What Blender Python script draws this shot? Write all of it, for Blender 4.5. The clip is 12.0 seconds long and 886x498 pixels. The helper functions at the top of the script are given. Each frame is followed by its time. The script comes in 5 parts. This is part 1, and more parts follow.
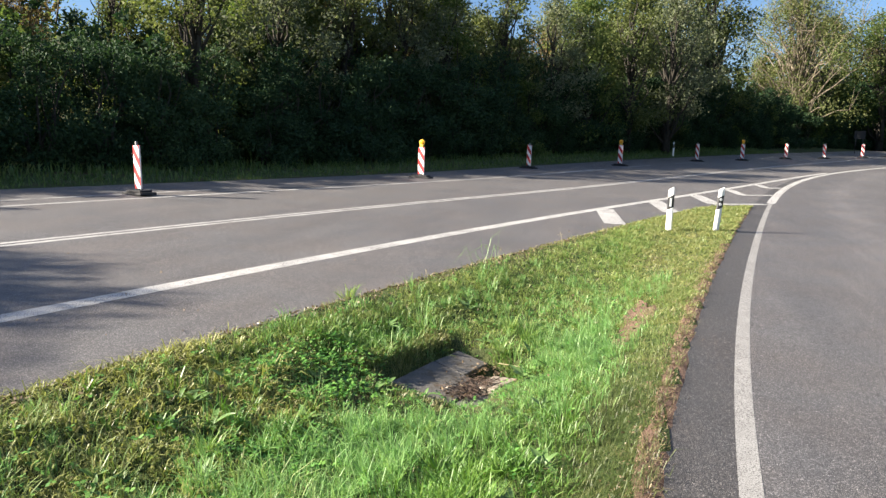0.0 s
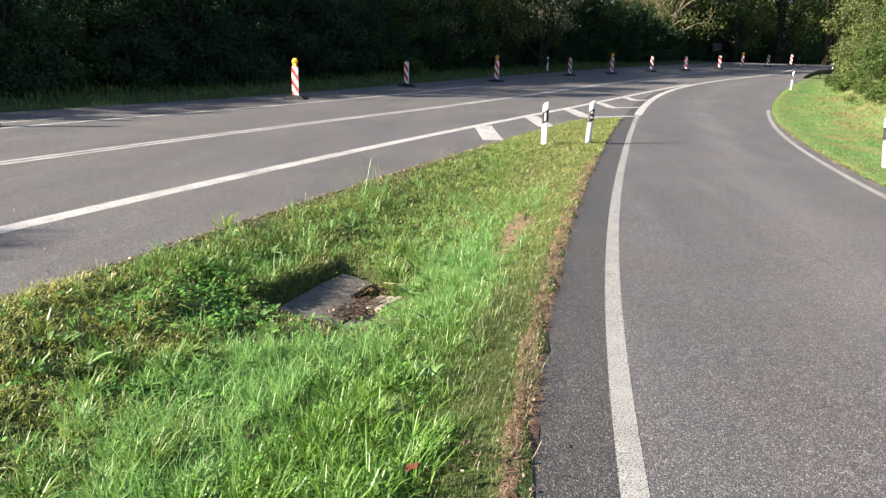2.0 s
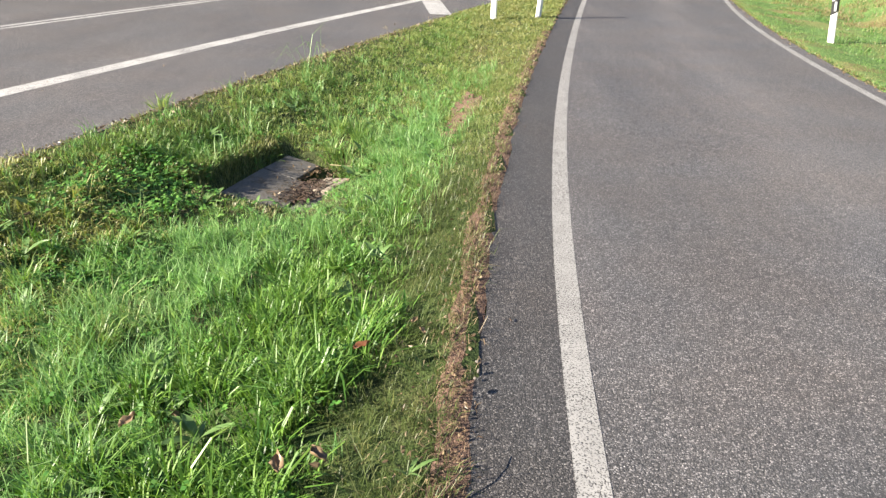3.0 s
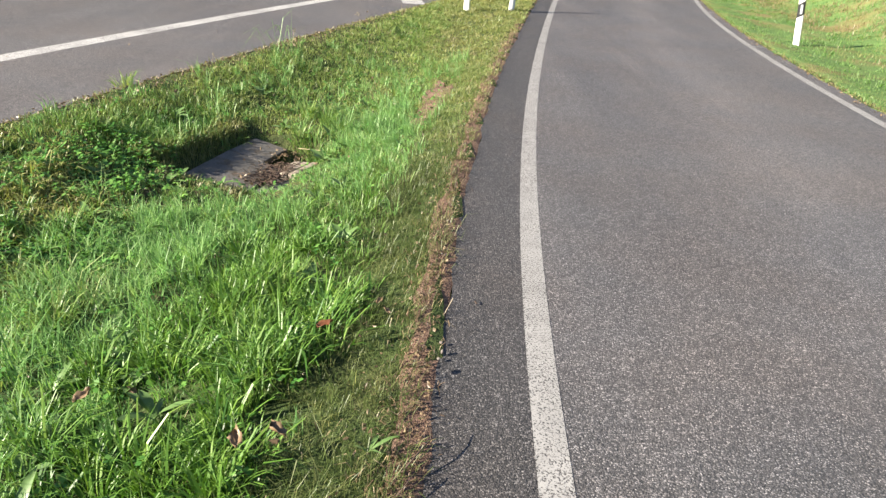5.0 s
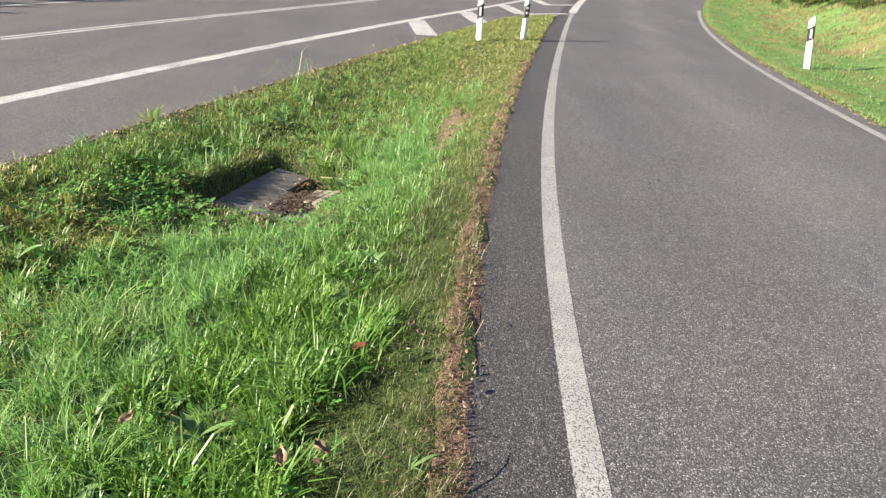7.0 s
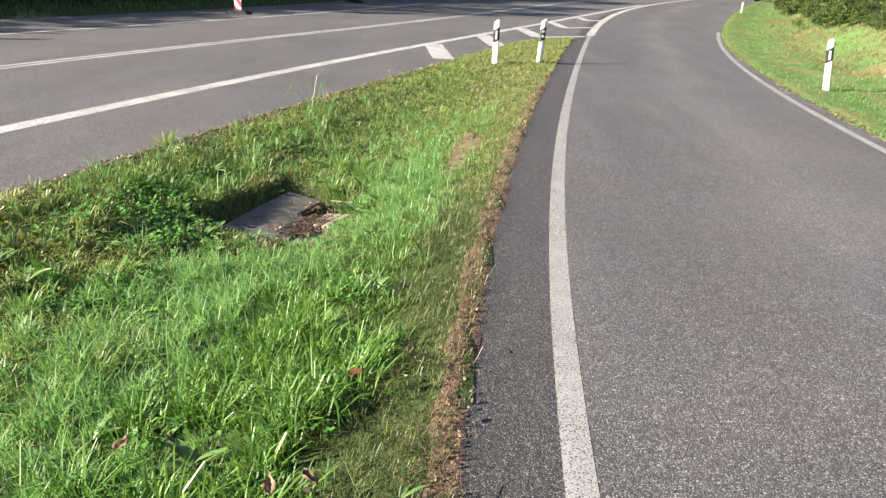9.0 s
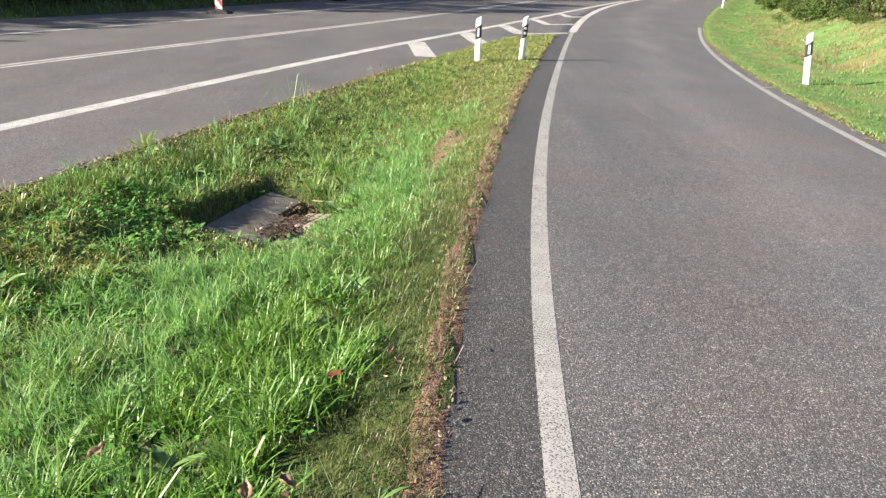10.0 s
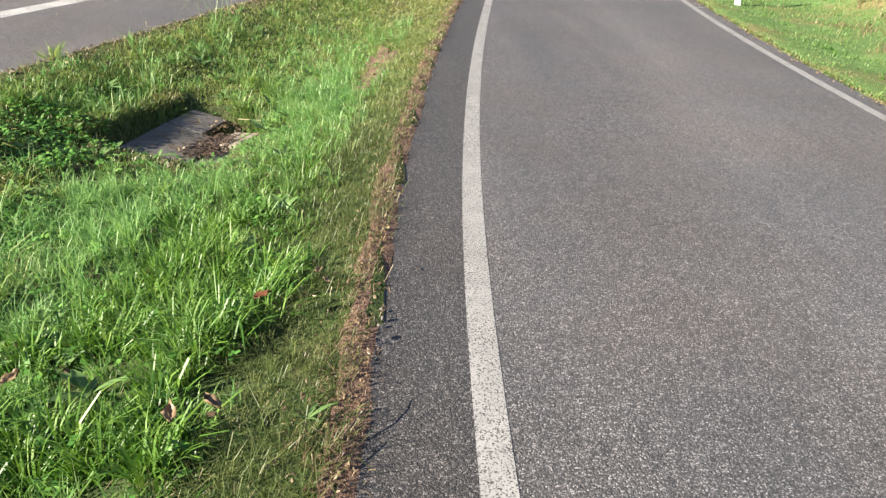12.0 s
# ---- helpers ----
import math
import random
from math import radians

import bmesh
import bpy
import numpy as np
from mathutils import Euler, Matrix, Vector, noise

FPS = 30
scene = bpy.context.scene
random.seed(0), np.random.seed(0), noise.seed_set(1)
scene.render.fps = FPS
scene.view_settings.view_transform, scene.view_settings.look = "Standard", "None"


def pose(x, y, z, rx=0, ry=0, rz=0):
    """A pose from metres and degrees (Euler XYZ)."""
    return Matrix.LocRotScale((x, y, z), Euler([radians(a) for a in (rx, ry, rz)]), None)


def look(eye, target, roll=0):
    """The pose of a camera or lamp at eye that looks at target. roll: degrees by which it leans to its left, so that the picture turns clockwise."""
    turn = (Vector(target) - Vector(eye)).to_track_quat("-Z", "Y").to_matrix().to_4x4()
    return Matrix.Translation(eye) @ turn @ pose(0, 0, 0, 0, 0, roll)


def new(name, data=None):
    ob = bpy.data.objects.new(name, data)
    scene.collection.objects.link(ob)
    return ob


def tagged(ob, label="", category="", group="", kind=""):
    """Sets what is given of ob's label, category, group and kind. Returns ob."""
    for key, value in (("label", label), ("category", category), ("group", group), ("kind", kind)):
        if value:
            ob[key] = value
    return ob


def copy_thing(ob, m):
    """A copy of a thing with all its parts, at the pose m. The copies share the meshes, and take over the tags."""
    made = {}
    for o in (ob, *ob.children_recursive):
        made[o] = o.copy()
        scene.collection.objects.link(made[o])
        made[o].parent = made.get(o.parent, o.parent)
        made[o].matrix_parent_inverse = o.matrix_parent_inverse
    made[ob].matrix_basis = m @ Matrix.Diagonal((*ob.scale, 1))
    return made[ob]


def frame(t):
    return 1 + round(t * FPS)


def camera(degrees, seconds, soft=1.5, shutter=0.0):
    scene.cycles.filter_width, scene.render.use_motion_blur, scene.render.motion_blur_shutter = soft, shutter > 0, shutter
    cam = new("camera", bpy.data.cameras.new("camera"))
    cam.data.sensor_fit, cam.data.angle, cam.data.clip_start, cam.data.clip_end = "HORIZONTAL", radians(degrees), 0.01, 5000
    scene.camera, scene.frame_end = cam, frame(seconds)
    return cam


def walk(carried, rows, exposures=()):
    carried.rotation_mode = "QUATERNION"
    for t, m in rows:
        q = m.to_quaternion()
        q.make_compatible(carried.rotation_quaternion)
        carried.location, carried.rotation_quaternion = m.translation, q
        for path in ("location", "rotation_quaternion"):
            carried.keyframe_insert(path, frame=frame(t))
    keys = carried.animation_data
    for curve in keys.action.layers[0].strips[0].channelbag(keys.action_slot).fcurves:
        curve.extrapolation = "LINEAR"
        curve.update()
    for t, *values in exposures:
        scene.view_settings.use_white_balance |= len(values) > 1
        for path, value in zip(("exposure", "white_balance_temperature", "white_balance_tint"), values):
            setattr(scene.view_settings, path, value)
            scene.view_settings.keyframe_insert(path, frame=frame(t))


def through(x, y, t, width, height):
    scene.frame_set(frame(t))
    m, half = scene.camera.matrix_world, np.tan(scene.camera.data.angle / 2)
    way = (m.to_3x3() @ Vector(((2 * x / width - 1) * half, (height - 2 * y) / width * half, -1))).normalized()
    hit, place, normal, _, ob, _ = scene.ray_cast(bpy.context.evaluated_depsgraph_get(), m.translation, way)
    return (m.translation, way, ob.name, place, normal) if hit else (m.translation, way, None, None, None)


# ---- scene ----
cam = camera(63.9, 12.0, soft=1.4)
PATH = [
    (0, (-0.045, 0.013, 1.704), (-1.1196, 3.8171, 1.0933), 1.45),
    (0.5, (-0.040, 0.003, 1.711), (-1.0721, 3.8282, 1.1584), 0.43),
    (1, (-0.027, -0.005, 1.706), (-0.9164, 3.8516, 1.1236), -0.10),
    (1.5, (-0.024, 0.011, 1.707), (-0.6216, 3.8924, 0.9467), -0.07),
    (2, (-0.021, 0.013, 1.698), (-0.4364, 3.8544, 0.6641), 0.51),
    (2.5, (-0.012, 0.026, 1.677), (-0.2998, 3.7356, 0.2100), 0.52),
    (3, (-0.001, 0.039, 1.680), (-0.1174, 3.6792, 0.0258), 1.02),
    (5, (0.013, 0.027, 1.625), (0.0728, 3.6561, -0.0552), 3.34),
    (5.5, (0.004, 0.009, 1.628), (0.0041, 3.6595, -0.0073), 2.98),
    (6, (-0.016, -0.003, 1.633), (-0.0318, 3.6663, 0.0404), 2.73),
    (6.5, (-0.036, -0.019, 1.631), (-0.0498, 3.6644, 0.0707), 2.36),
    (7, (-0.071, -0.044, 1.628), (-0.0831, 3.6481, 0.0890), 2.13),
    (9, (0.024, -0.022, 1.648), (-0.1073, 3.7098, 0.2147), 1.62),
    (9.5, (0.043, -0.018, 1.649), (-0.0826, 3.7156, 0.2199), 1.37),
    (10, (0.059, -0.002, 1.647), (0.0016, 3.7285, 0.2042), 1.19),
    (10.5, (0.065, -0.007, 1.650), (0.0015, 3.7385, 0.2470), 1.04),
    (11, (0.074, -0.002, 1.650), (-0.0325, 3.7235, 0.1985), 1.37),
    (11.5, (0.110, 0.017, 1.618), (0.1899, 3.6345, -0.0860), 2.30),
    (12, (0.097, 0.023, 1.615), (0.4003, 3.5690, -0.2107), 3.13),
]
walk(cam, [(t, look(eye, aim, roll)) for t, eye, aim, roll in PATH], [(0.0, 2.16), (1.5, 2.14), (2.5, 2.1), (5.0, 2.0), (7.0, 1.99), (9.0, 2.05), (12.0, 2.0)])

# ---- light ----
SUN_ELEVATION, SUN_FROM = radians(24.5), radians(202.0)
to_sun = Vector((math.cos(SUN_FROM) * math.cos(SUN_ELEVATION), math.sin(SUN_FROM) * math.cos(SUN_ELEVATION), math.sin(SUN_ELEVATION)))
world = bpy.data.worlds.new("world")
scene.world = world
world.use_nodes = True
wn, wl = world.node_tree.nodes, world.node_tree.links
wn.clear()
sky = wn.new("ShaderNodeTexSky")
sky.sky_type, sky.sun_disc, sky.sun_elevation = "NISHITA", False, SUN_ELEVATION
sky.sun_rotation = math.atan2(to_sun.x, to_sun.y)
sky.air_density, sky.dust_density, sky.ozone_density = 1.0, 0.6, 1.6
wc = wn.new("ShaderNodeTexCoord")
wm = wn.new("ShaderNodeMapping")
wm.inputs["Scale"].default_value = (1.0, 1.0, 2.6)
cloud = wn.new("ShaderNodeTexNoise")
cloud.inputs["Scale"].default_value, cloud.inputs["Detail"].default_value = 2.6, 7.0
ramp_c = wn.new("ShaderNodeValToRGB")
ramp_c.color_ramp.elements[0].position, ramp_c.color_ramp.elements[1].position = 0.55, 0.72
mixc = wn.new("ShaderNodeMix")
mixc.data_type = "RGBA"
mixc.inputs["B"].default_value = (10.0, 10.2, 10.6, 1)
wbg, wout = wn.new("ShaderNodeBackground"), wn.new("ShaderNodeOutputWorld")
wbg.inputs["Strength"].default_value = 0.05
wl.new(wc.outputs["Generated"], wm.inputs["Vector"])
wl.new(wm.outputs["Vector"], cloud.inputs["Vector"])
wl.new(cloud.outputs["Fac"], ramp_c.inputs["Fac"])
wl.new(ramp_c.outputs["Color"], mixc.inputs["Factor"])
tint = wn.new("ShaderNodeMix")
tint.data_type, tint.blend_type = "RGBA", "MULTIPLY"
tint.inputs["Factor"].default_value, tint.inputs["B"].default_value = 1.0, (0.50, 0.60, 0.78, 1)
wl.new(sky.outputs["Color"], tint.inputs["A"])
wl.new(tint.outputs["Result"], mixc.inputs["A"])
wl.new(mixc.outputs["Result"], wbg.inputs["Color"])
wl.new(wbg.outputs["Background"], wout.inputs["Surface"])
sun = new("sun", bpy.data.lights.new("sun", "SUN"))
sun.data.energy, sun.data.angle, sun.data.color = 5.0, radians(0.55), (1.0, 0.90, 0.76)
sun.matrix_world = look(to_sun * 60, (0, 0, 0))


# ---- materials ----
class Mat:
    """A small node-graph builder."""

    def __init__(self, name):
        self.m = bpy.data.materials.new(name)
        self.m.use_nodes = True
        self.n, self.l = self.m.node_tree.nodes, self.m.node_tree.links
        self.bsdf = self.n["Principled BSDF"]
        self.out = self.n["Material Output"]
        self.co = self.n.new("ShaderNodeTexCoord").outputs["Object"]

    def put(self, socket, value):
        if hasattr(value, "is_output"):
            self.l.new(value, socket)
        else:
            socket.default_value = value

    def noise(self, scale, detail=3.0, rough=0.55, co=None):
        t = self.n.new("ShaderNodeTexNoise")
        t.inputs["Scale"].default_value, t.inputs["Detail"].default_value, t.inputs["Roughness"].default_value = scale, detail, rough
        self.l.new(co or self.co, t.inputs["Vector"])
        return t.outputs["Fac"]

    def cells(self, scale, what="Distance", feature="F1", co=None):
        t = self.n.new("ShaderNodeTexVoronoi")
        t.feature = feature
        t.inputs["Scale"].default_value = scale
        self.l.new(co or self.co, t.inputs["Vector"])
        return t.outputs[what]

    def stretch(self, sx, sy, sz):
        t = self.n.new("ShaderNodeMapping")
        t.inputs["Scale"].default_value = (sx, sy, sz)
        self.l.new(self.co, t.inputs["Vector"])
        return t.outputs["Vector"]

    def ramp(self, fac, *stops):
        r = self.n.new("ShaderNodeValToRGB")
        e = r.color_ramp.elements
        while len(e) < len(stops):
            e.new(0.5)
        for k, (p, c) in enumerate(stops):
            e[k].position = p
            e[k].color = (*c, 1) if len(c) == 3 else c
        self.l.new(fac, r.inputs["Fac"])
        return r.outputs["Color"]

    def step(self, fac, a, b):
        r = self.n.new("ShaderNodeMapRange")
        r.inputs["From Min"].default_value, r.inputs["From Max"].default_value = a, b
        self.l.new(fac, r.inputs["Value"])
        return r.outputs["Result"]

    def mix(self, fac, a, b, how="MIX"):
        x = self.n.new("ShaderNodeMix")
        x.data_type, x.blend_type = "RGBA", how
        self.put(x.inputs["Factor"], fac)
        for key, v in (("A", a), ("B", b)):
            self.put(x.inputs[key], (*v, 1) if isinstance(v, tuple) and len(v) == 3 else v)
        return x.outputs["Result"]

    def maths(self, how, a, b):
        x = self.n.new("ShaderNodeMath")
        x.operation = how
        self.put(x.inputs[0], a)
        self.put(x.inputs[1], b)
        return x.outputs[0]

    def island(self):
        return self.n.new("ShaderNodeNewGeometry").outputs["Random Per Island"]

    def each(self):
        return self.n.new("ShaderNodeObjectInfo").outputs["Random"]

    def bump(self, height, strength, distance):
        b = self.n.new("ShaderNodeBump")
        b.inputs["Strength"].default_value, b.inputs["Distance"].default_value = strength, distance
        self.l.new(height, b.inputs["Height"])
        self.l.new(b.outputs["Normal"], self.bsdf.inputs["Normal"])

    def done(self, colour, rough=0.8, metal=0.0, spec=0.4):
        b = self.bsdf
        self.put(b.inputs["Base Color"], (*colour, 1) if isinstance(colour, tuple) else colour)
        self.put(b.inputs["Roughness"], rough)
        b.inputs["Metallic"].default_value = metal
        b.inputs["Specular IOR Level"].default_value = spec
        return self.m

    def leafy(self, colour, through=0.35, rough=0.5, warm=(1.02, 1.08, 0.62), spec=0.35):
        """Leaf: a glossy face and light that comes through."""
        self.done(colour, rough, 0.0, spec)
        t = self.n.new("ShaderNodeBsdfTranslucent")
        tint = self.mix(1.0, colour, warm, "MULTIPLY")
        self.l.new(tint, t.inputs["Color"])
        x = self.n.new("ShaderNodeMixShader")
        x.inputs[0].default_value = through
        self.l.new(self.bsdf.outputs[0], x.inputs[1])
        self.l.new(t.outputs[0], x.inputs[2])
        self.l.new(x.outputs[0], self.out.inputs["Surface"])
        return self.m


def asphalt_colour(m, dark=0.05, pale=0.10, pitted=0.46):
    """Worn asphalt: stone chips in dark binder, broad stains and wheel tracks."""
    chips = m.cells(165, "Color")
    gaps = m.cells(165, "Distance")
    grain = m.noise(420, 3.0, 0.7)
    grit = m.noise(140, 4.0, 0.75)
    broad = m.noise(0.4, 5.0, 0.6)
    mottle = m.noise(16, 5.0, 0.7)
    streak = m.noise(1.0, 4.0, 0.6, m.stretch(1.6, 0.16, 1.0))
    grey = m.n.new("ShaderNodeSeparateColor")
    m.l.new(chips, grey.inputs[0])
    base = m.ramp(grey.outputs[0], (0.0, (dark * 0.55,) * 3), (0.5, (dark * 1.0, dark * 0.94, dark * 0.94)), (0.78, (pale, pale * 0.94, pale * 0.93)), (0.9, (pale * 1.5, pale * 1.43, pale * 1.4)), (1.0, (pale * 2.3, pale * 2.2, pale * 2.15)))
    base = m.mix(m.step(gaps, 0.45, 0.75), base, (dark * 0.48,) * 3)
    pits = m.step(m.cells(38, "Distance", "SMOOTH_F1"), 0.16, 0.05)
    base = m.mix(m.maths("MULTIPLY", pits, m.step(m.noise(23, 2.0), pitted, pitted + 0.12)), base, (dark * 0.3,) * 3)
    base = m.mix(0.3, base, m.ramp(grain, (0.32, (0.45,) * 3), (0.68, (1.6,) * 3)), "MULTIPLY")
    base = m.mix(0.55, base, m.ramp(grit, (0.34, (0.6,) * 3), (0.66, (1.4,) * 3)), "MULTIPLY")
    base = m.mix(0.35, base, m.ramp(mottle, (0.36, (0.72,) * 3), (0.64, (1.28,) * 3)), "MULTIPLY")
    base = m.mix(0.4, base, m.ramp(m.noise(30, 3.0, 0.7), (0.36, (0.72,) * 3), (0.64, (1.28,) * 3)), "MULTIPLY")
    base = m.mix(0.7, base, m.ramp(m.noise(70, 3.0, 0.65), (0.36, (0.7,) * 3), (0.64, (1.3,) * 3)), "MULTIPLY")
    base = m.mix(0.6, base, m.ramp(broad, (0.35, (0.8,) * 3), (0.65, (1.18, 1.16, 1.12))), "MULTIPLY")
    base = m.mix(0.7, base, m.ramp(m.noise(0.9, 3.0), (0.38, (0.98, 1.0, 1.03)), (0.62, (1.06, 1.0, 0.96))), "MULTIPLY")
    base = m.mix(0.5, base, m.ramp(streak, (0.35, (0.82,) * 3), (0.66, (1.18, 1.16, 1.13))), "MULTIPLY")
    return base, m.maths("SUBTRACT", grit, m.maths("MULTIPLY", gaps, 0.7))


def asphalt(name, dark, pale, tracks=(), pitted=0.46):
    """Asphalt; tracks are tones over the distance from the left edge, 6 m being one."""
    m = Mat(name)
    c, h = asphalt_colour(m, dark, pale, pitted)
    if tracks:
        uv = m.n.new("ShaderNodeUVMap").outputs[0]
        across = m.n.new("ShaderNodeSeparateXYZ")
        m.l.new(uv, across.inputs[0])
        bent = m.maths("ADD", m.maths("DIVIDE", across.outputs[0], 6.0), m.maths("MULTIPLY", m.maths("SUBTRACT", m.noise(0.35, 3.0), 0.5), 0.06))
        c = m.mix(1.0, c, m.ramp(bent, *[(p, (k, k * 1.0, k * 1.01)) for p, k in tracks]), "MULTIPLY")
    m.bump(h, 0.55, 0.008)
    return m.done(c, 0.62, 0.0, 0.5)


def paint(name, worn, light):
    """Road paint with pores and worn spots that let the asphalt show."""
    m = Mat(name)
    c, h = asphalt_colour(m, 0.075, 0.12)
    pores = m.maths("ADD", m.maths("MULTIPLY", m.noise(120, 2.0, 0.6), 0.75), m.maths("MULTIPLY", m.noise(300, 2.0, 0.6), 0.25))
    wear = m.noise(1.8, 5.0, 0.65)
    hole = m.step(m.maths("ADD", pores, m.maths("MULTIPLY", wear, worn)), 0.505 + worn * 0.5, 0.585 + worn * 0.5)
    dirt = m.ramp(m.noise(7.0, 5.0), (0.3, (0.8 * light, 0.785 * light, 0.75 * light)), (0.7, (light, 0.98 * light, 0.935 * light)))
    m.bump(m.maths("SUBTRACT", 1.0, hole), 0.4, 0.004)
    return m.done(m.mix(hole, dirt, c), 0.7, 0.0, 0.35)


MAIN_ASPHALT = asphalt("main_asphalt", 0.102, 0.166)
RAMP_ASPHALT = asphalt("ramp_asphalt", 0.098, 0.164, ((0.0, 0.98), (0.10, 0.93), (0.22, 0.96), (0.34, 1.14), (0.46, 0.97), (0.60, 0.95), (0.78, 1.04)))
SHOULDER_ASPHALT = asphalt("shoulder_asphalt", 0.053, 0.10, (), 0.38)
LINE_PAINT = paint("line_paint", 0.15, 0.34)
FRESH_PAINT = paint("fresh_paint", 0.2, 0.53)
FAR_PAINT = paint("worn_paint", 0.6, 0.45)


def soil_ground():
    m = Mat("meadow_soil")
    n1, n2, n3 = m.noise(0.8, 5.0), m.noise(9.0, 5.0), m.noise(70, 3.0)
    green = m.ramp(n2, (0.3, (0.024, 0.042, 0.012)), (0.55, (0.052, 0.078, 0.023)), (0.8, (0.095, 0.115, 0.04)))
    brown = m.ramp(n3, (0.3, (0.06, 0.042, 0.025)), (0.7, (0.14, 0.10, 0.06)))
    c = m.mix(m.step(n1, 0.5, 0.75), green, brown)
    m.bump(n3, 0.7, 0.02)
    return m.done(c, 0.95, 0.0, 0.2)


def bare_soil():
    m = Mat("bare_soil")
    n1, n2, n3 = m.noise(9, 5.0), m.noise(70, 5.0, 0.7), m.cells(140, "Distance")
    c = m.mix(0.5, m.ramp(n1, (0.3, (0.095, 0.052, 0.037)), (0.7, (0.23, 0.13, 0.092))), m.ramp(n2, (0.32, (0.045, 0.03, 0.022)), (0.66, (0.34, 0.24, 0.18))))
    m.bump(m.maths("SUBTRACT", n2, m.maths("MULTIPLY", n3, 0.5)), 1.0, 0.012)
    return m.done(c, 0.95, 0.0, 0.2)


def blades(name, a, b, c, through=0.4, patch=1.1, mixed=0.6):
    """Grass: every blade a shade of its own, drifting in patches."""
    m = Mat(name)
    r = m.island()
    p = m.noise(patch, 3.0)
    f = m.maths("ADD", m.maths("MULTIPLY", r, mixed), m.maths("MULTIPLY", p, 1.15 - mixed))
    return m.leafy(m.ramp(f, (0.2, a), (0.55, b), (0.95, c)), through, 0.42)


def turf():
    """Short dense grass seen from some way off."""
    m = Mat("bank_turf")
    n1, n2, n3 = m.noise(0.7, 4.0), m.noise(6, 5.0, 0.65), m.noise(60, 4.0, 0.7)
    c = m.mix(0.5, m.ramp(n2, (0.34, (0.06, 0.125, 0.036)), (0.64, (0.13, 0.215, 0.065))), m.ramp(n3, (0.3, (0.065, 0.13, 0.04)), (0.7, (0.16, 0.245, 0.085))))
    c = m.mix(0.6, c, m.ramp(m.noise(2.2, 4.0, 0.7), (0.35, (0.7, 0.75, 0.72)), (0.65, (1.25, 1.15, 1.1))), "MULTIPLY")
    c = m.mix(m.step(n1, 0.48, 0.66), c, m.ramp(n3, (0.3, (0.12, 0.105, 0.042)), (0.7, (0.26, 0.215, 0.10))))
    m.bump(n3, 0.6, 0.02)
    return m.done(c, 0.95, 0.0, 0.15)


GROUND = soil_ground()
TURF = turf()
SOIL = bare_soil()
LUSH = blades("lush_grass", (0.0378, 0.099, 0.0135), (0.0945, 0.198, 0.0288), (0.216, 0.324, 0.063), 0.28, 6.0, 0.3)
FINE = blades("fine_grass", (0.10, 0.235, 0.06), (0.19, 0.36, 0.11), (0.36, 0.49, 0.20), 0.4, 5.0, 0.45)
SOFT = blades("soft_grass", (0.055, 0.125, 0.024), (0.12, 0.22, 0.05), (0.25, 0.33, 0.11), 0.35, 2.5, 0.35)
LAWN = blades("lawn_grass", (0.153, 0.224, 0.0531), (0.254, 0.325, 0.0909), (0.389, 0.407, 0.159), 0.36, 1.6, 0.3)
HERB = blades("low_herbs", (0.14, 0.155, 0.045), (0.28, 0.295, 0.095), (0.48, 0.46, 0.22), 0.35, 3.0, 0.4)
CLOVER = blades("clover", (0.039, 0.124, 0.0234), (0.0845, 0.221, 0.039), (0.208, 0.364, 0.0845), 0.3, 4.0, 0.5)
DRY = blades("dry_grass", (0.155, 0.19, 0.055), (0.245, 0.26, 0.085), (0.35, 0.33, 0.14), 0.35, 2.0, 0.3)
STRAW = blades("straw", (0.16, 0.12, 0.07), (0.28, 0.22, 0.13), (0.44, 0.37, 0.24), 0.25)
VERGE = blades("verge_grass", (0.08, 0.165, 0.042), (0.135, 0.24, 0.068), (0.21, 0.30, 0.11), 0.35, 1.5, 0.45)
BANK_DRY = blades("yellow_bank_grass", (0.13, 0.17, 0.05), (0.21, 0.225, 0.08), (0.32, 0.30, 0.13), 0.3, 1.6, 0.4)
BANK_STRAW = blades("brown_bank_grass", (0.10, 0.085, 0.04), (0.20, 0.155, 0.08), (0.32, 0.26, 0.15), 0.25, 2.0, 0.5)
# Verge grass with the hedge's shade put into its colour.
SHADED_VERGE = blades("shaded_verge_grass", (0.045, 0.09, 0.02), (0.09, 0.15, 0.035), (0.17, 0.20, 0.07), 0.3, 0.5, 0.5)
DEEP = blades("deep_green_grass", (0.025, 0.075, 0.013), (0.06, 0.15, 0.025), (0.14, 0.26, 0.05), 0.3, 4.0, 0.4)
DEAD = blades("dead_stalks", (0.05, 0.032, 0.02), (0.13, 0.085, 0.05), (0.36, 0.26, 0.16), 0.15, 5.0)
COARSE = blades("coarse_grass", (0.085, 0.145, 0.035), (0.19, 0.265, 0.075), (0.40, 0.44, 0.20), 0.35, 5.0, 0.4)
RIM = blades("rim_grass", (0.07, 0.085, 0.03), (0.14, 0.15, 0.055), (0.27, 0.25, 0.12), 0.3, 6.0, 0.5)
MOWN = blades("mown_grass", (0.075, 0.135, 0.03), (0.165, 0.225, 0.065), (0.28, 0.295, 0.115), 0.3, 3.0, 0.35)
# Darker copy of MOWN: shade between the near blades is put into the colour.
SHADED_OLIVE_MOWN = blades("shaded_olive_mown_grass", (0.0426, 0.0779, 0.0189), (0.0943, 0.131, 0.0377), (0.18, 0.184, 0.0738), 0.3, 4.0, 0.45)
LITTER = blades("dead_leaves", (0.07, 0.046, 0.026), (0.15, 0.103, 0.06), (0.30, 0.23, 0.145), 0.12, 6.0)


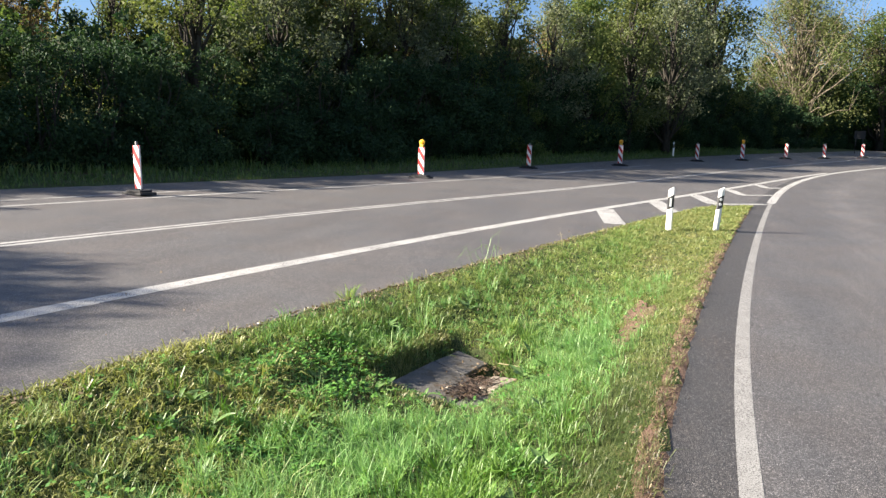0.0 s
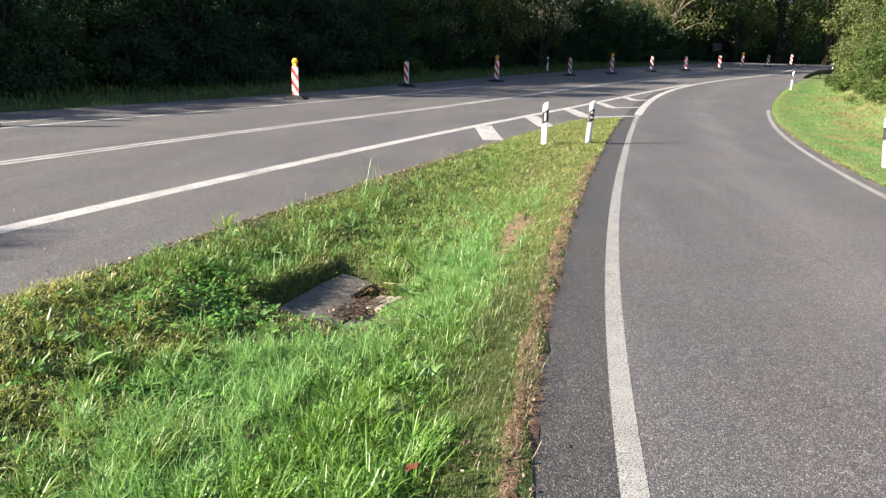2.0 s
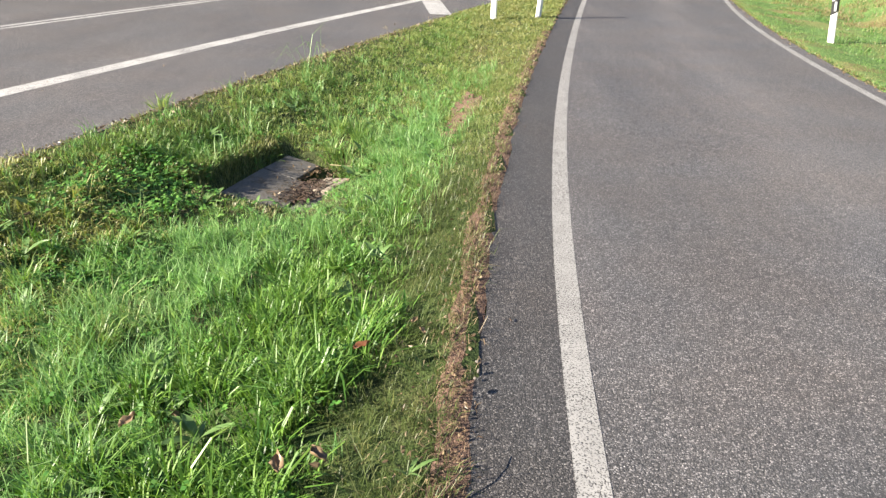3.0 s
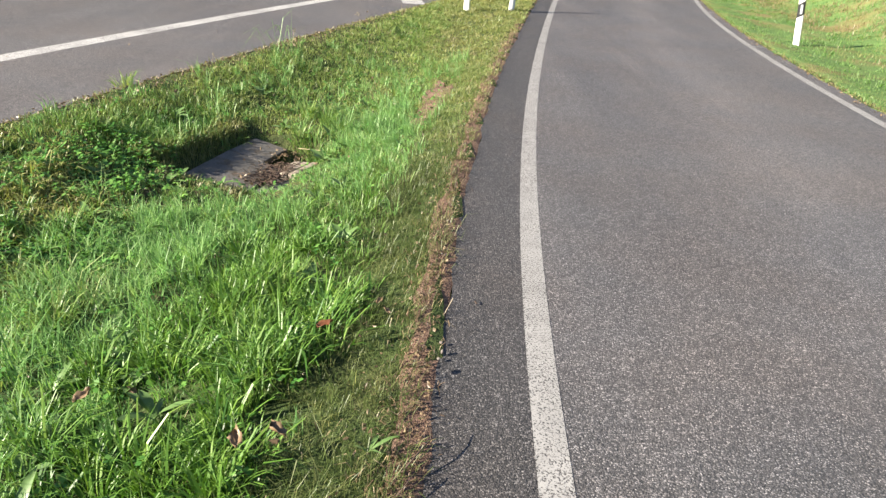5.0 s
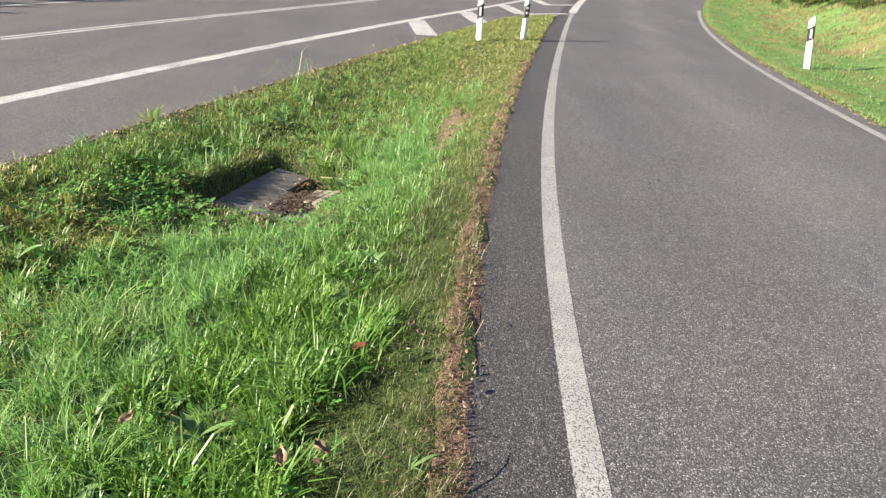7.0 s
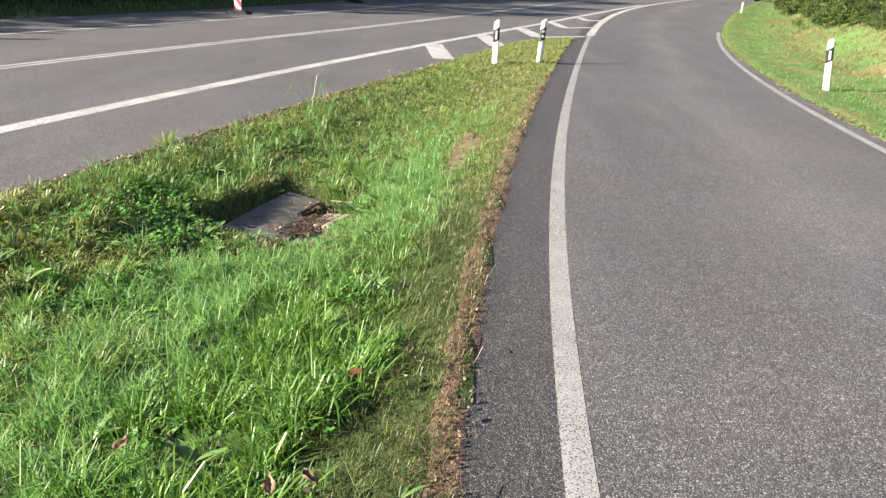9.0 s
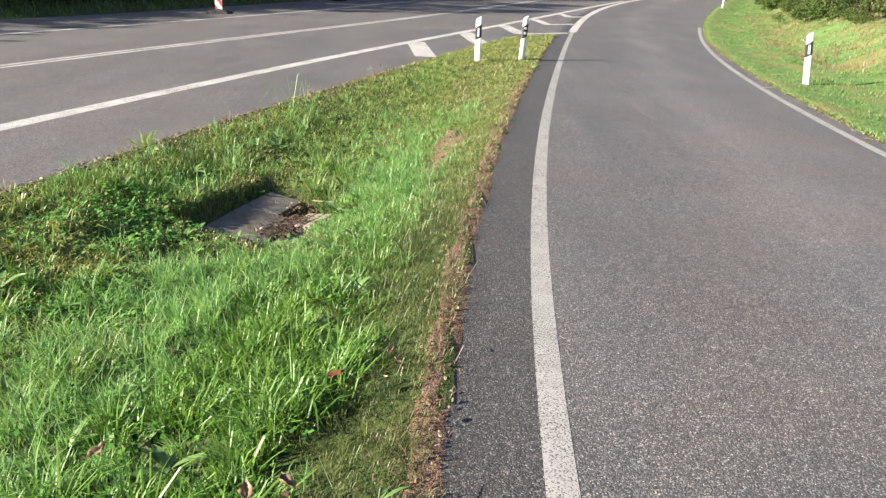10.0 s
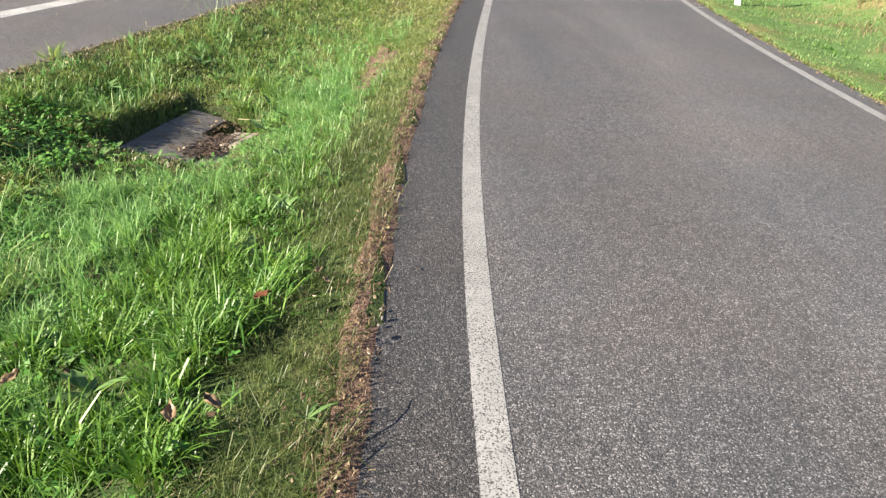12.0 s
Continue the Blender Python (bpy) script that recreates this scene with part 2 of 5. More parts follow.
TAN_LEAF = blades("tan_leaves", (0.10, 0.065, 0.035), (0.22, 0.155, 0.09), (0.38, 0.30, 0.19), 0.15, 14.0, 0.3)


def foliage(name, a, b, c, through=0.35):
    m = Mat(name)
    f = m.maths("ADD", m.maths("MULTIPLY", m.island(), 0.45), m.maths("ADD", m.maths("MULTIPLY", m.noise(0.9, 3.0), 0.4), m.maths("MULTIPLY", m.each(), 0.25)))
    return m.leafy(m.ramp(f, (0.2, a), (0.52, b), (0.9, c)), through, 0.7, spec=0.15)


# Dark bluish green: the hedge's deep shade is partly put into its leaf colour.
SHADED_HEDGE_LEAF = foliage("shaded_hedge_leaves", (0.012, 0.032, 0.016), (0.026, 0.056, 0.025), (0.058, 0.095, 0.04), 0.25)
GREEN_LEAF = foliage("green_leaves", (0.0305, 0.0609, 0.0183), (0.0762, 0.118, 0.0343), (0.1904, 0.2132, 0.0762), 0.48)
OLIVE_LEAF = foliage("olive_leaves", (0.045, 0.062, 0.022), (0.10, 0.122, 0.043), (0.215, 0.228, 0.10), 0.45)
BROWN_LEAF = foliage("autumn_leaves", (0.0685, 0.0457, 0.0267), (0.1523, 0.1066, 0.0609), (0.2589, 0.198, 0.1142), 0.48)
RED_LEAF = foliage("reddish_leaves", (0.034, 0.0102, 0.0082), (0.0748, 0.0238, 0.017), (0.136, 0.0612, 0.034), 0.4)
SILVER_LEAF = foliage("silvery_leaves", (0.05, 0.064, 0.038), (0.11, 0.13, 0.08), (0.24, 0.255, 0.17), 0.45)


def bark(name, a, b):
    m = Mat(name)
    n = m.noise(6.0, 5.0, 0.6, m.stretch(4, 4, 0.7))
    m.bump(n, 0.8, 0.03)
    return m.done(m.ramp(n, (0.3, a), (0.7, b)), 0.9, 0.0, 0.2)


BARK = bark("bark", (0.022, 0.02, 0.017), (0.06, 0.053, 0.043))
PALE_BARK = bark("pale_bark", (0.11, 0.09, 0.065), (0.23, 0.195, 0.145))


def concrete(name, k, hue=(1.0, 1.0, 1.0)):
    m = Mat(name)
    n1, n2, n3 = m.noise(3.0, 5.0), m.noise(40, 4.0), m.cells(120, "Color")
    c = m.ramp(n1, (0.3, (0.14 * k, 0.132 * k, 0.12 * k)), (0.7, (0.27 * k, 0.255 * k, 0.235 * k)))
    c = m.mix(0.4, c, m.ramp(n2, (0.3, (0.12 * k, 0.118 * k, 0.11 * k)), (0.7, (0.34 * k, 0.32 * k, 0.29 * k))))
    c = m.mix(m.step(m.noise(7.0, 4.0, 0.65), 0.50, 0.66), c, (0.075, 0.06, 0.042))
    c = m.mix(1.0, c, hue, "MULTIPLY")
    m.bump(m.mix(0.5, n2, n3), 0.5, 0.006)
    return m.done(c, 0.9, 0.0, 0.25)


def plain(name, colour, rough=0.5, grime=0.25, metal=0.0, spec=0.5):
    m = Mat(name)
    n1, n2 = m.noise(6.0, 5.0), m.noise(45, 3.0)
    lo = tuple(v * (1 - grime) for v in colour)
    c = m.mix(0.3, m.ramp(n1, (0.35, lo), (0.65, colour)), m.ramp(n2, (0.3, lo), (0.7, colour)))
    m.bump(n2, 0.1, 0.002)
    return m.done(c, m.ramp(n1, (0.3, (rough * 0.8,) * 3), (0.7, (min(1, rough * 1.25),) * 3)), metal, spec)


# Drain concrete: slab colour darkened for shade, bar colour paler and warmer for sun.
SHADE_TONED_CONCRETE, SUN_TONED_CONCRETE = concrete("shade_toned_concrete", 0.52), concrete("sun_toned_concrete", 1.1, (1.12, 1.0, 0.86))
WHITE_PLASTIC = plain("white_plastic", (0.80, 0.80, 0.77), 0.45, 0.16)
BLACK_PLASTIC = plain("black_plastic", (0.022, 0.022, 0.024), 0.5, 0.3)
REFLECTOR = plain("white_reflector", (0.42, 0.44, 0.46), 0.18, 0.15)
SIGN_WHITE = plain("reflective_white", (0.78, 0.77, 0.74), 0.4, 0.14)
SIGN_RED = plain("reflective_red", (0.50, 0.028, 0.03), 0.4, 0.2)
RUBBER = plain("black_rubber", (0.02, 0.02, 0.022), 0.8, 0.4)
AMBER = plain("amber_lens", (0.85, 0.36, 0.02), 0.2, 0.15)
LAMP_YELLOW = plain("yellow_housing", (0.72, 0.40, 0.03), 0.45, 0.2)
STEEL = plain("dull_steel", (0.30, 0.30, 0.30), 0.55, 0.35, 0.7)
DARK_STEEL = plain("tarred_rail", (0.03, 0.028, 0.026), 0.7, 0.4)
TWIG = plain("dead_twigs", (0.095, 0.062, 0.045), 0.9, 0.55)
PALE_TWIG = plain("dry_stalk", (0.34, 0.28, 0.17), 0.85, 0.35)
STONE = plain("pale_pebble", (0.15, 0.13, 0.115), 0.85, 0.35)


# ---- geometry helpers ----
def mesh_of(name, verts, faces, mats, index=None, smooth=False):
    me = bpy.data.meshes.new(name)
    me.from_pydata([tuple(v) for v in verts], [], [tuple(f) for f in faces])
    for m in mats if isinstance(mats, (list, tuple)) else [mats]:
        me.materials.append(m)
    if index is not None:
        me.polygons.foreach_set("material_index", np.asarray(index, dtype=np.int32))
    me.polygons.foreach_set("use_smooth", np.full(len(me.polygons), smooth, dtype=bool))
    me.update()
    return me


def fast_mesh(name, verts, sizes, loops, mat, smooth=False):
    """A mesh from arrays: points, the corner count of each face and all corners."""
    me = bpy.data.meshes.new(name)
    me.vertices.add(len(verts))
    me.vertices.foreach_set("co", np.asarray(verts, dtype=np.float32).ravel())
    me.loops.add(len(loops))
    me.loops.foreach_set("vertex_index", np.asarray(loops, dtype=np.int32))
    me.polygons.add(len(sizes))
    me.polygons.foreach_set("loop_start", np.concatenate([[0], np.cumsum(sizes)[:-1]]).astype(np.int32))
    me.polygons.foreach_set("loop_total", np.asarray(sizes, dtype=np.int32))
    me.update(calc_edges=True)
    me.validate()
    me.materials.append(mat)
    me.polygons.foreach_set("use_smooth", np.full(len(me.polygons), smooth, dtype=bool))
    return me


def bm_mesh(name, bm, mats, smooth=False):
    me = bpy.data.meshes.new(name)
    bmesh.ops.recalc_face_normals(bm, faces=bm.faces)
    bm.to_mesh(me)
    bm.free()
    for m in mats if isinstance(mats, (list, tuple)) else [mats]:
        me.materials.append(m)
    me.polygons.foreach_set("use_smooth", np.full(len(me.polygons), smooth, dtype=bool))
    return me


def part(name, data, parent, label="", m=None):
    """One mesh object under a thing or a part."""
    ob = new(name, data)
    ob.parent = parent
    if m is not None:
        ob.matrix_basis = m
    return tagged(ob, label)


def box(bm, sx, sy, sz, m=None, bevel=0.0):
    """A bevelled box that stands on z = 0 of m."""
    got = bmesh.ops.create_cube(bm, size=1.0, matrix=(m or Matrix()) @ Matrix.Translation((0, 0, sz / 2)) @ Matrix.Diagonal((sx, sy, sz, 1)))
    if bevel:
        edges = list({e for v in got["verts"] for e in v.link_edges})
        bmesh.ops.bevel(bm, geom=edges, offset=bevel, segments=2, affect="EDGES", profile=0.5)


def tube(points, radii, sides=6):
    """Points and faces of a tapered tube along a line."""
    P = [Vector(p) for p in points]
    verts, faces = [], []
    up = Vector((0.3, 0.2, 1)).normalized()
    for k, p in enumerate(P):
        d = (P[min(k + 1, len(P) - 1)] - P[max(k - 1, 0)]).normalized()
        a = d.orthogonal().normalized() if abs(d.dot(up)) > 0.98 else d.cross(up).normalized()
        b = d.cross(a)
        for s in range(sides):
            w = 2 * math.pi * s / sides
            verts.append(p + (a * math.cos(w) + b * math.sin(w)) * radii[k])
    for k in range(len(P) - 1):
        for s in range(sides):
            t = (s + 1) % sides
            faces.append((k * sides + s, k * sides + t, (k + 1) * sides + t, (k + 1) * sides + s))
    faces.append(tuple(range(sides))[::-1])
    faces.append(tuple((len(P) - 1) * sides + s for s in range(sides)))
    return verts, faces


def joined(pieces):
    verts, faces = [], []
    for v, f in pieces:
        n = len(verts)
        verts += list(v)
        faces += [tuple(i + n for i in g) for g in f]
    return verts, faces


# ---- the lie of the land ----
def poly(c, lo, hi):
    """x over y by a polynomial, straight on beyond lo and hi."""
    d = np.polyder(np.array(c))

    def at(y):
        y = np.asarray(y, dtype=float)
        k = np.clip(y, lo, hi)
        return np.polyval(c, k) + np.polyval(d, k) * (y - k)

    def slope(y):
        return np.polyval(d, np.clip(np.asarray(y, dtype=float), lo, hi))

    return at, slope


main_x, main_slope = poly([-1.0175e-05, 0.003941, 0.2044, -6.1891], 3.0, 75.0)
ramp_x, ramp_slope = poly([-1.0081e-07, 1.4694e-05, -0.00068876, 0.015538, -0.0081779, 0.41735], 1.2, 64.0)
right_x, right_slope = poly([-3.88997e-05, 0.00755832, -0.0149896, 4.41731], 4.0, 56.0)
V_CENTRE, V_FAR, V_EDGE, V_HEDGE = 3.52, 7.6, 10.7, 14.0
TIP = 22.3


def beside(y, v):
    """A point v metres to the left of the main road's near line."""
    s = main_slope(y)
    n = np.sqrt(1 + s * s)
    return main_x(y) - v / n, np.asarray(y, dtype=float) + v * s / n


def level(x, y):
    """The height of the paved plane: it falls to the right and climbs in the distance."""
    x, y = np.asarray(x, dtype=float), np.asarray(y, dtype=float)
    return -0.022 * (np.clip(x, -40, 40) - 0.45) + 0.136 * np.logaddexp(0, (np.clip(y, -50, 90) - 27) / 4)


def ramp_edge(y):
    return ramp_x(y) - 0.42


def gore_edge(y):
    """Where the grass island meets the main road."""
    y = np.asarray(y, dtype=float)
    k = np.clip((y - 20.6) / (TIP - 20.6), 0, 1) ** 2
    a = main_x(y) + 1.8
    return a + (ramp_edge(y) - a) * k


def right_edge(y):
    return right_x(y) + 0.27 - 0.15 * smooth01((np.asarray(y, dtype=float) - 16) / 9)


def smooth01(t):
    t = np.clip(t, 0, 1)
    return t * t * (3 - 2 * t)


def wobble(x, y, size=1.0):
    """A cheap smooth unevenness between -1 and 1."""
    x, y = x / size, y / size
    return (np.sin(1.7 * x + 0.6 * y) + np.sin(-0.8 * x + 1.9 * y + 1.3) + np.sin(2.9 * x - 1.4 * y + 0.7) + np.sin(0.5 * x + 3.1 * y + 2.1)) / 4


def lumps(x, y, size=1.0, seed=0):
    """Smooth lattice noise between -1 and 1, with no direction of its own."""
    x, y = np.asarray(x, dtype=float) / size, np.asarray(y, dtype=float) / size
    i, j = np.floor(x), np.floor(y)

    def corner(a, b):
        q = np.sin(a * 127.1 + b * 311.7 + seed * 17.3) * 43758.5453
        return 2 * (q - np.floor(q)) - 1

    u, v = smooth01(x - i), smooth01(y - j)
    return (corner(i, j) * (1 - u) + corner(i + 1, j) * u) * (1 - v) + (corner(i, j + 1) * (1 - u) + corner(i + 1, j + 1) * u) * v


DRAIN, DRAIN_TURN = (-1.41, 5.58), -15.8


def land(x, y):
    """The height of the ground: swale in the island, bank beside the ramp, verge beside the main road."""
    x, y = np.asarray(x, dtype=float), np.asarray(y, dtype=float)
    z = level(x, y)
    left, right = gore_edge(y), ramp_edge(y)
    wide = np.maximum(right - left, 1e-3)
    u = (x - left) / wide
    inside = (u > 0) & (u < 1) & (y < TIP)
    deep = 0.29 * smooth01(wide / 3.2) * (0.04 + 0.96 * smooth01((16.5 - y) / 9.5))
    bowl = np.sin(np.pi * np.clip(u, 0, 1)) ** 1.35
    swale = -deep * bowl + (0.035 * lumps(x, y, 0.33) + 0.02 * lumps(y, x, 0.16, 2)) * np.clip(bowl * 3, 0, 1) * smooth01((9 - y) / 4) + 0.015
    off = x - right_edge(y)
    bank = np.where(off > 0, 0.012 - 0.10 * smooth01(off / 1.2) + 0.34 * np.clip(off - 2.2, 0, 9) * smooth01((off - 2.0) / 2.5) + (0.035 * lumps(x, y, 0.8) + 0.022 * lumps(x, y, 0.3, 1)) * smooth01(off / 1.5), 0)
    s = main_slope(y)
    v = (main_x(y) - x) / np.sqrt(1 + s * s)
    verge = np.where(v > V_EDGE, 0.012 + 0.05 * wobble(x, y, 0.8) * smooth01((v - V_EDGE) / 2) + 0.03 * np.clip(v - V_EDGE - 1.5, 0, 14) + 0.32 * np.clip(v - 42, 0, 30), 0)
    c, sn = math.cos(radians(DRAIN_TURN)), math.sin(radians(DRAIN_TURN))
    pa, pb = c * (x - DRAIN[0]) + sn * (y - DRAIN[1]), -sn * (x - DRAIN[0]) + c * (y - DRAIN[1])
    swale = swale + 0.012 * np.exp(-(((pa + 0.62) / 0.2) ** 2)) * np.exp(-((pb / 0.8) ** 4))
    pit = np.maximum(np.abs(pa + 0.05) - 0.38, np.abs(pb - 0.04) - 0.56)
    swale = np.where(pit < 0.14, swale + (-0.46 + 0.2 * np.clip(0.1 - pa, 0, 0.55) - swale) * smooth01(1 - pit / 0.14), swale)
    paved = ~inside & (off <= 0) & (v <= V_EDGE)
    return z + np.where(inside, swale, 0) + bank + verge + np.where(paved, -0.07, 0)


# ---- ground, roads and markings ----
def spaced(lo, hi, fine, far_lo, far_hi, grow=1.14):
    """Grid lines: even between lo and hi, ever wider beyond."""
    a = list(np.arange(lo, hi, fine))
    d, x = fine, a[-1]
    while x < far_hi:
        d *= grow
        x += d
        a.append(x)
    d, x = fine, a[0]
    while x > far_lo:
        d *= grow
        x -= d
        a.insert(0, x)
    return np.array(a)


gx = spaced(-5.0, 9.0, 0.11, -900, 900)
gy = spaced(0.6, 23.0, 0.11, -700, 1400)
X, Y = np.meshgrid(gx, gy)
Z = land(X, Y)
bank_off = X - right_edge(Y)
Z -= 0.12 * ((bank_off > 0.15) & (bank_off < 8.4) & (Y > -5.5) & (Y < 61))
rows_n, cols_n = X.shape
i0 = (np.arange(rows_n - 1)[:, None] * cols_n + np.arange(cols_n - 1)[None, :]).ravel()
quads = np.stack([i0, i0 + 1, i0 + cols_n + 1, i0 + cols_n], 1)
ground = new("ground", fast_mesh("ground", np.stack([X, Y, Z], -1).reshape(-1, 3), np.full(len(quads), 4), quads.ravel(), GROUND, True))
tagged(ground, "uneven grassy soil with a shallow swale beside the roads", "ground", kind="structure")


def sheet(name, ys, lefts, rights, mat, cols=14, drop=0.08):
    """A paved sheet between two edges, with edge faces that go down."""
    ys = np.asarray(ys)
    t = np.linspace(0, 1, cols)
    x = lefts[:, None] * (1 - t) + rights[:, None] * t
    y = np.repeat(ys[:, None], cols, 1)
    z = level(x, y)
    x = np.concatenate([x[:, :1], x, x[:, -1:]], 1)
    y = np.concatenate([y[:, :1], y, y[:, -1:]], 1)
    z = np.concatenate([z[:, :1] - drop, z, z[:, -1:] - drop], 1)
    r, c = x.shape
    i = (np.arange(r - 1)[:, None] * c + np.arange(c - 1)[None, :]).ravel()
    q = np.stack([i, i + 1, i + c + 1, i + c], 1)
    me = fast_mesh(name, np.stack([x, y, z], -1).reshape(-1, 3), np.full(len(q), 4), q.ravel(), mat)
    flat = np.stack([(x - x[:, :1]).ravel(), y.ravel()], -1)[q.ravel()]
    me.uv_layers.new(name="lanes").data.foreach_set("uv", flat.astype(np.float32).ravel())
    return new(name, me)


ys = np.concatenate([np.arange(-60, 0, 3.0), np.arange(0, 24, 0.12), np.arange(24, 60, 0.6), np.arange(60, 190, 4.0)])
ragged = 0.022 * wobble(ys * 0, ys, 0.22) + 0.03 * wobble(ys * 0 + 3, ys, 0.6)
edge_left = np.array([main_x(y) - V_EDGE * math.sqrt(1 + float(main_slope(y)) ** 2) for y in ys])
main_right = np.where(ys < TIP, gore_edge(ys) + ragged, ramp_edge(ys))
road = sheet("road", ys, edge_left, main_right, MAIN_ASPHALT)
tagged(road, "grey worn asphalt main road with a coned-off far lane", "road", kind="structure")
shoulder = sheet("slip_shoulder", ys, ramp_edge(ys) + np.where(ys < TIP, ragged * 0.8, 0), ramp_x(ys), SHOULDER_ASPHALT, 5)
tagged(shoulder, "narrow strip of darker coarse asphalt outside the edge line", "road", kind="structure")
slip = sheet("slip_road", ys, ramp_x(ys), right_edge(ys) + ragged, RAMP_ASPHALT)
tagged(slip, "grey asphalt slip road curving to join the main road", "road", kind="structure")

LIFT = 0.0018


def strip(ys, xs, slopes, width, mat, label, lift=LIFT):
    """A painted line along a curve."""
    n = np.sqrt(1 + slopes**2)
    lx, ly = xs - width / 2 / n, ys + width / 2 * slopes / n
    rx, ry = xs + width / 2 / n, ys - width / 2 * slopes / n
    x, y = np.stack([lx, rx], 1), np.stack([ly, ry], 1)
    z = level(x, y) + lift
    k = np.arange(len(ys) - 1) * 2
    q = np.stack([k, k + 1, k + 3, k + 2], 1)
    ob = new("road_marking", fast_mesh("road_marking", np.stack([x, y, z], -1).reshape(-1, 3), np.full(len(q), 4), q.ravel(), mat))
    return tagged(ob, label, "road marking", kind="structure")


def along(y0, y1, v, width, mat, label, step=0.4):
    y = np.arange(y0, y1 + step / 2, step)
    px, py = beside(y, v)
    return strip(py, px, main_slope(y), width, mat, label)


y = np.arange(-20, 24.01, 0.2)
strip(y, ramp_x(y), ramp_slope(y), 0.118, LINE_PAINT, "narrow white edge line with worn pores on the slip road")
y = np.arange(24.0, 76, 0.5)
strip(y, ramp_x(y), ramp_slope(y), 0.26, FRESH_PAINT, "broad white line along the merging lane")
y = np.arange(-20, 28.7, 0.3)
strip(y, right_x(y), right_slope(y), 0.118, LINE_PAINT, "narrow white edge line by the grass bank")
along(-20, 44, 0.0, 0.25, FRESH_PAINT, "broad white edge line of the main road")
along(-20, 60, V_CENTRE - 0.1, 0.11, FRESH_PAINT, "one of two narrow white centre lines")
along(-20, 60, V_CENTRE + 0.1, 0.11, FRESH_PAINT, "one of two narrow white centre lines")
along(-20, 34, V_FAR, 0.14, FRESH_PAINT, "white line beside the closed lane")
along(-20, 13.5, V_FAR + 0.95, 0.12, FAR_PAINT, "faded white line in the closed lane")
for k in range(9):
    along(30 + 6 * k, 33 + 6 * k, V_FAR + 0.2, 0.14, FAR_PAINT, "faded dashed white lane line")


def leg(a, b, width, lift, label="white hatching bar between the two roads"):
    """A painted bar on the road from a to b."""
    a, b = np.array(a), np.array(b)
    d = (b - a) / np.linalg.norm(b - a)
    n = np.array((-d[1], d[0])) * width / 2
    steps = 6
    pts = []
    for k in range(steps + 1):
        p = a + (b - a) * k / steps
        for q in (p + n, p - n):
            pts.append((q[0], q[1], float(level(q[0], q[1])) + lift))
    faces = [(2 * k, 2 * k + 1, 2 * k + 3, 2 * k + 2) for k in range(steps)]
    return tagged(new("road_marking", mesh_of("road_marking", pts, faces, FRESH_PAINT)), label, "road marking", kind="structure")


for k in range(5):
    y0 = 18.5 + 3.55 * k
    x0 = float(main_x(y0))
    gap = float(ramp_x(y0)) - x0
    reach = 3.3 if k < 2 else 1.28 * gap
    apex = (x0 + 0.14 * reach + 0.05, y0 - 0.98 * reach)
    leg((x0 + 0.1, y0), apex, 0.46 if k < 3 else 0.36, LIFT + 0.002)
    if k > 1:
        y1 = apex[1] + 0.82 * (float(ramp_x(apex[1])) - apex[0])
        leg((apex[0] - 0.1, apex[1] - 0.02), (float(ramp_x(y1)) - 0.12, y1), 0.3, LIFT + 0.004)


for y0 in (12.85, 18.6):
    x0 = float(right_x(y0))
    leg((x0 + 0.06, y0), (x0 + 0.24, y0 + 0.03), 0.05, LIFT, "short white survey tick beside the edge line")


# ---- trees and shrubs ----


def leaf_cloud(centres, radii, count, size, seed, flat=0.75):
    """Pointed leaves scattered in clumps."""
    r = np.random.default_rng(seed)
    pick = r.choice(len(centres), count, p=radii**2 / (radii**2).sum())
    d = r.normal(size=(count, 3))
    d /= np.linalg.norm(d, axis=1)[:, None]
    c = centres[pick] + d * (radii[pick] * r.uniform(0.05, 1.0, count) ** 0.6)[:, None] * np.array((1, 1, flat))
    n = r.normal(size=(count, 3)) + d * 0.7 + np.array((0, 0, 0.5))
    n /= np.linalg.norm(n, axis=1)[:, None]
    a = np.cross(n, r.normal(size=(count, 3)))
    a /= np.linalg.norm(a, axis=1)[:, None]
    b = np.cross(n, a)
    s = (size * r.uniform(0.6, 1.4, count))[:, None]
    p = np.stack([c - a * s * 0.8 - b * s * 0.55, c - a * s * 0.6 + b * s * 0.6 + n * s * 0.15, c + a * s * 1.2], 1)
    return p.reshape(-1, 3)


def crown_mesh(name, centres, radii, count, size, seed, mat):
    p = leaf_cloud(centres, radii, count, size, seed)
    return fast_mesh(name, p, np.full(count, 3), np.arange(3 * count), mat)


def limb_line(r, a, b, sag=0.12):
    """A bent line of five points between two places."""
    a, b = np.array(a, float), np.array(b, float)
    L = np.linalg.norm(b - a)
    return [a + (b - a) * t + r.normal(size=3) * L * 0.05 * math.sin(math.pi * t) + np.array((0, 0, sag * L * math.sin(math.pi * t))) for t in (0, 0.25, 0.5, 0.75, 1)]


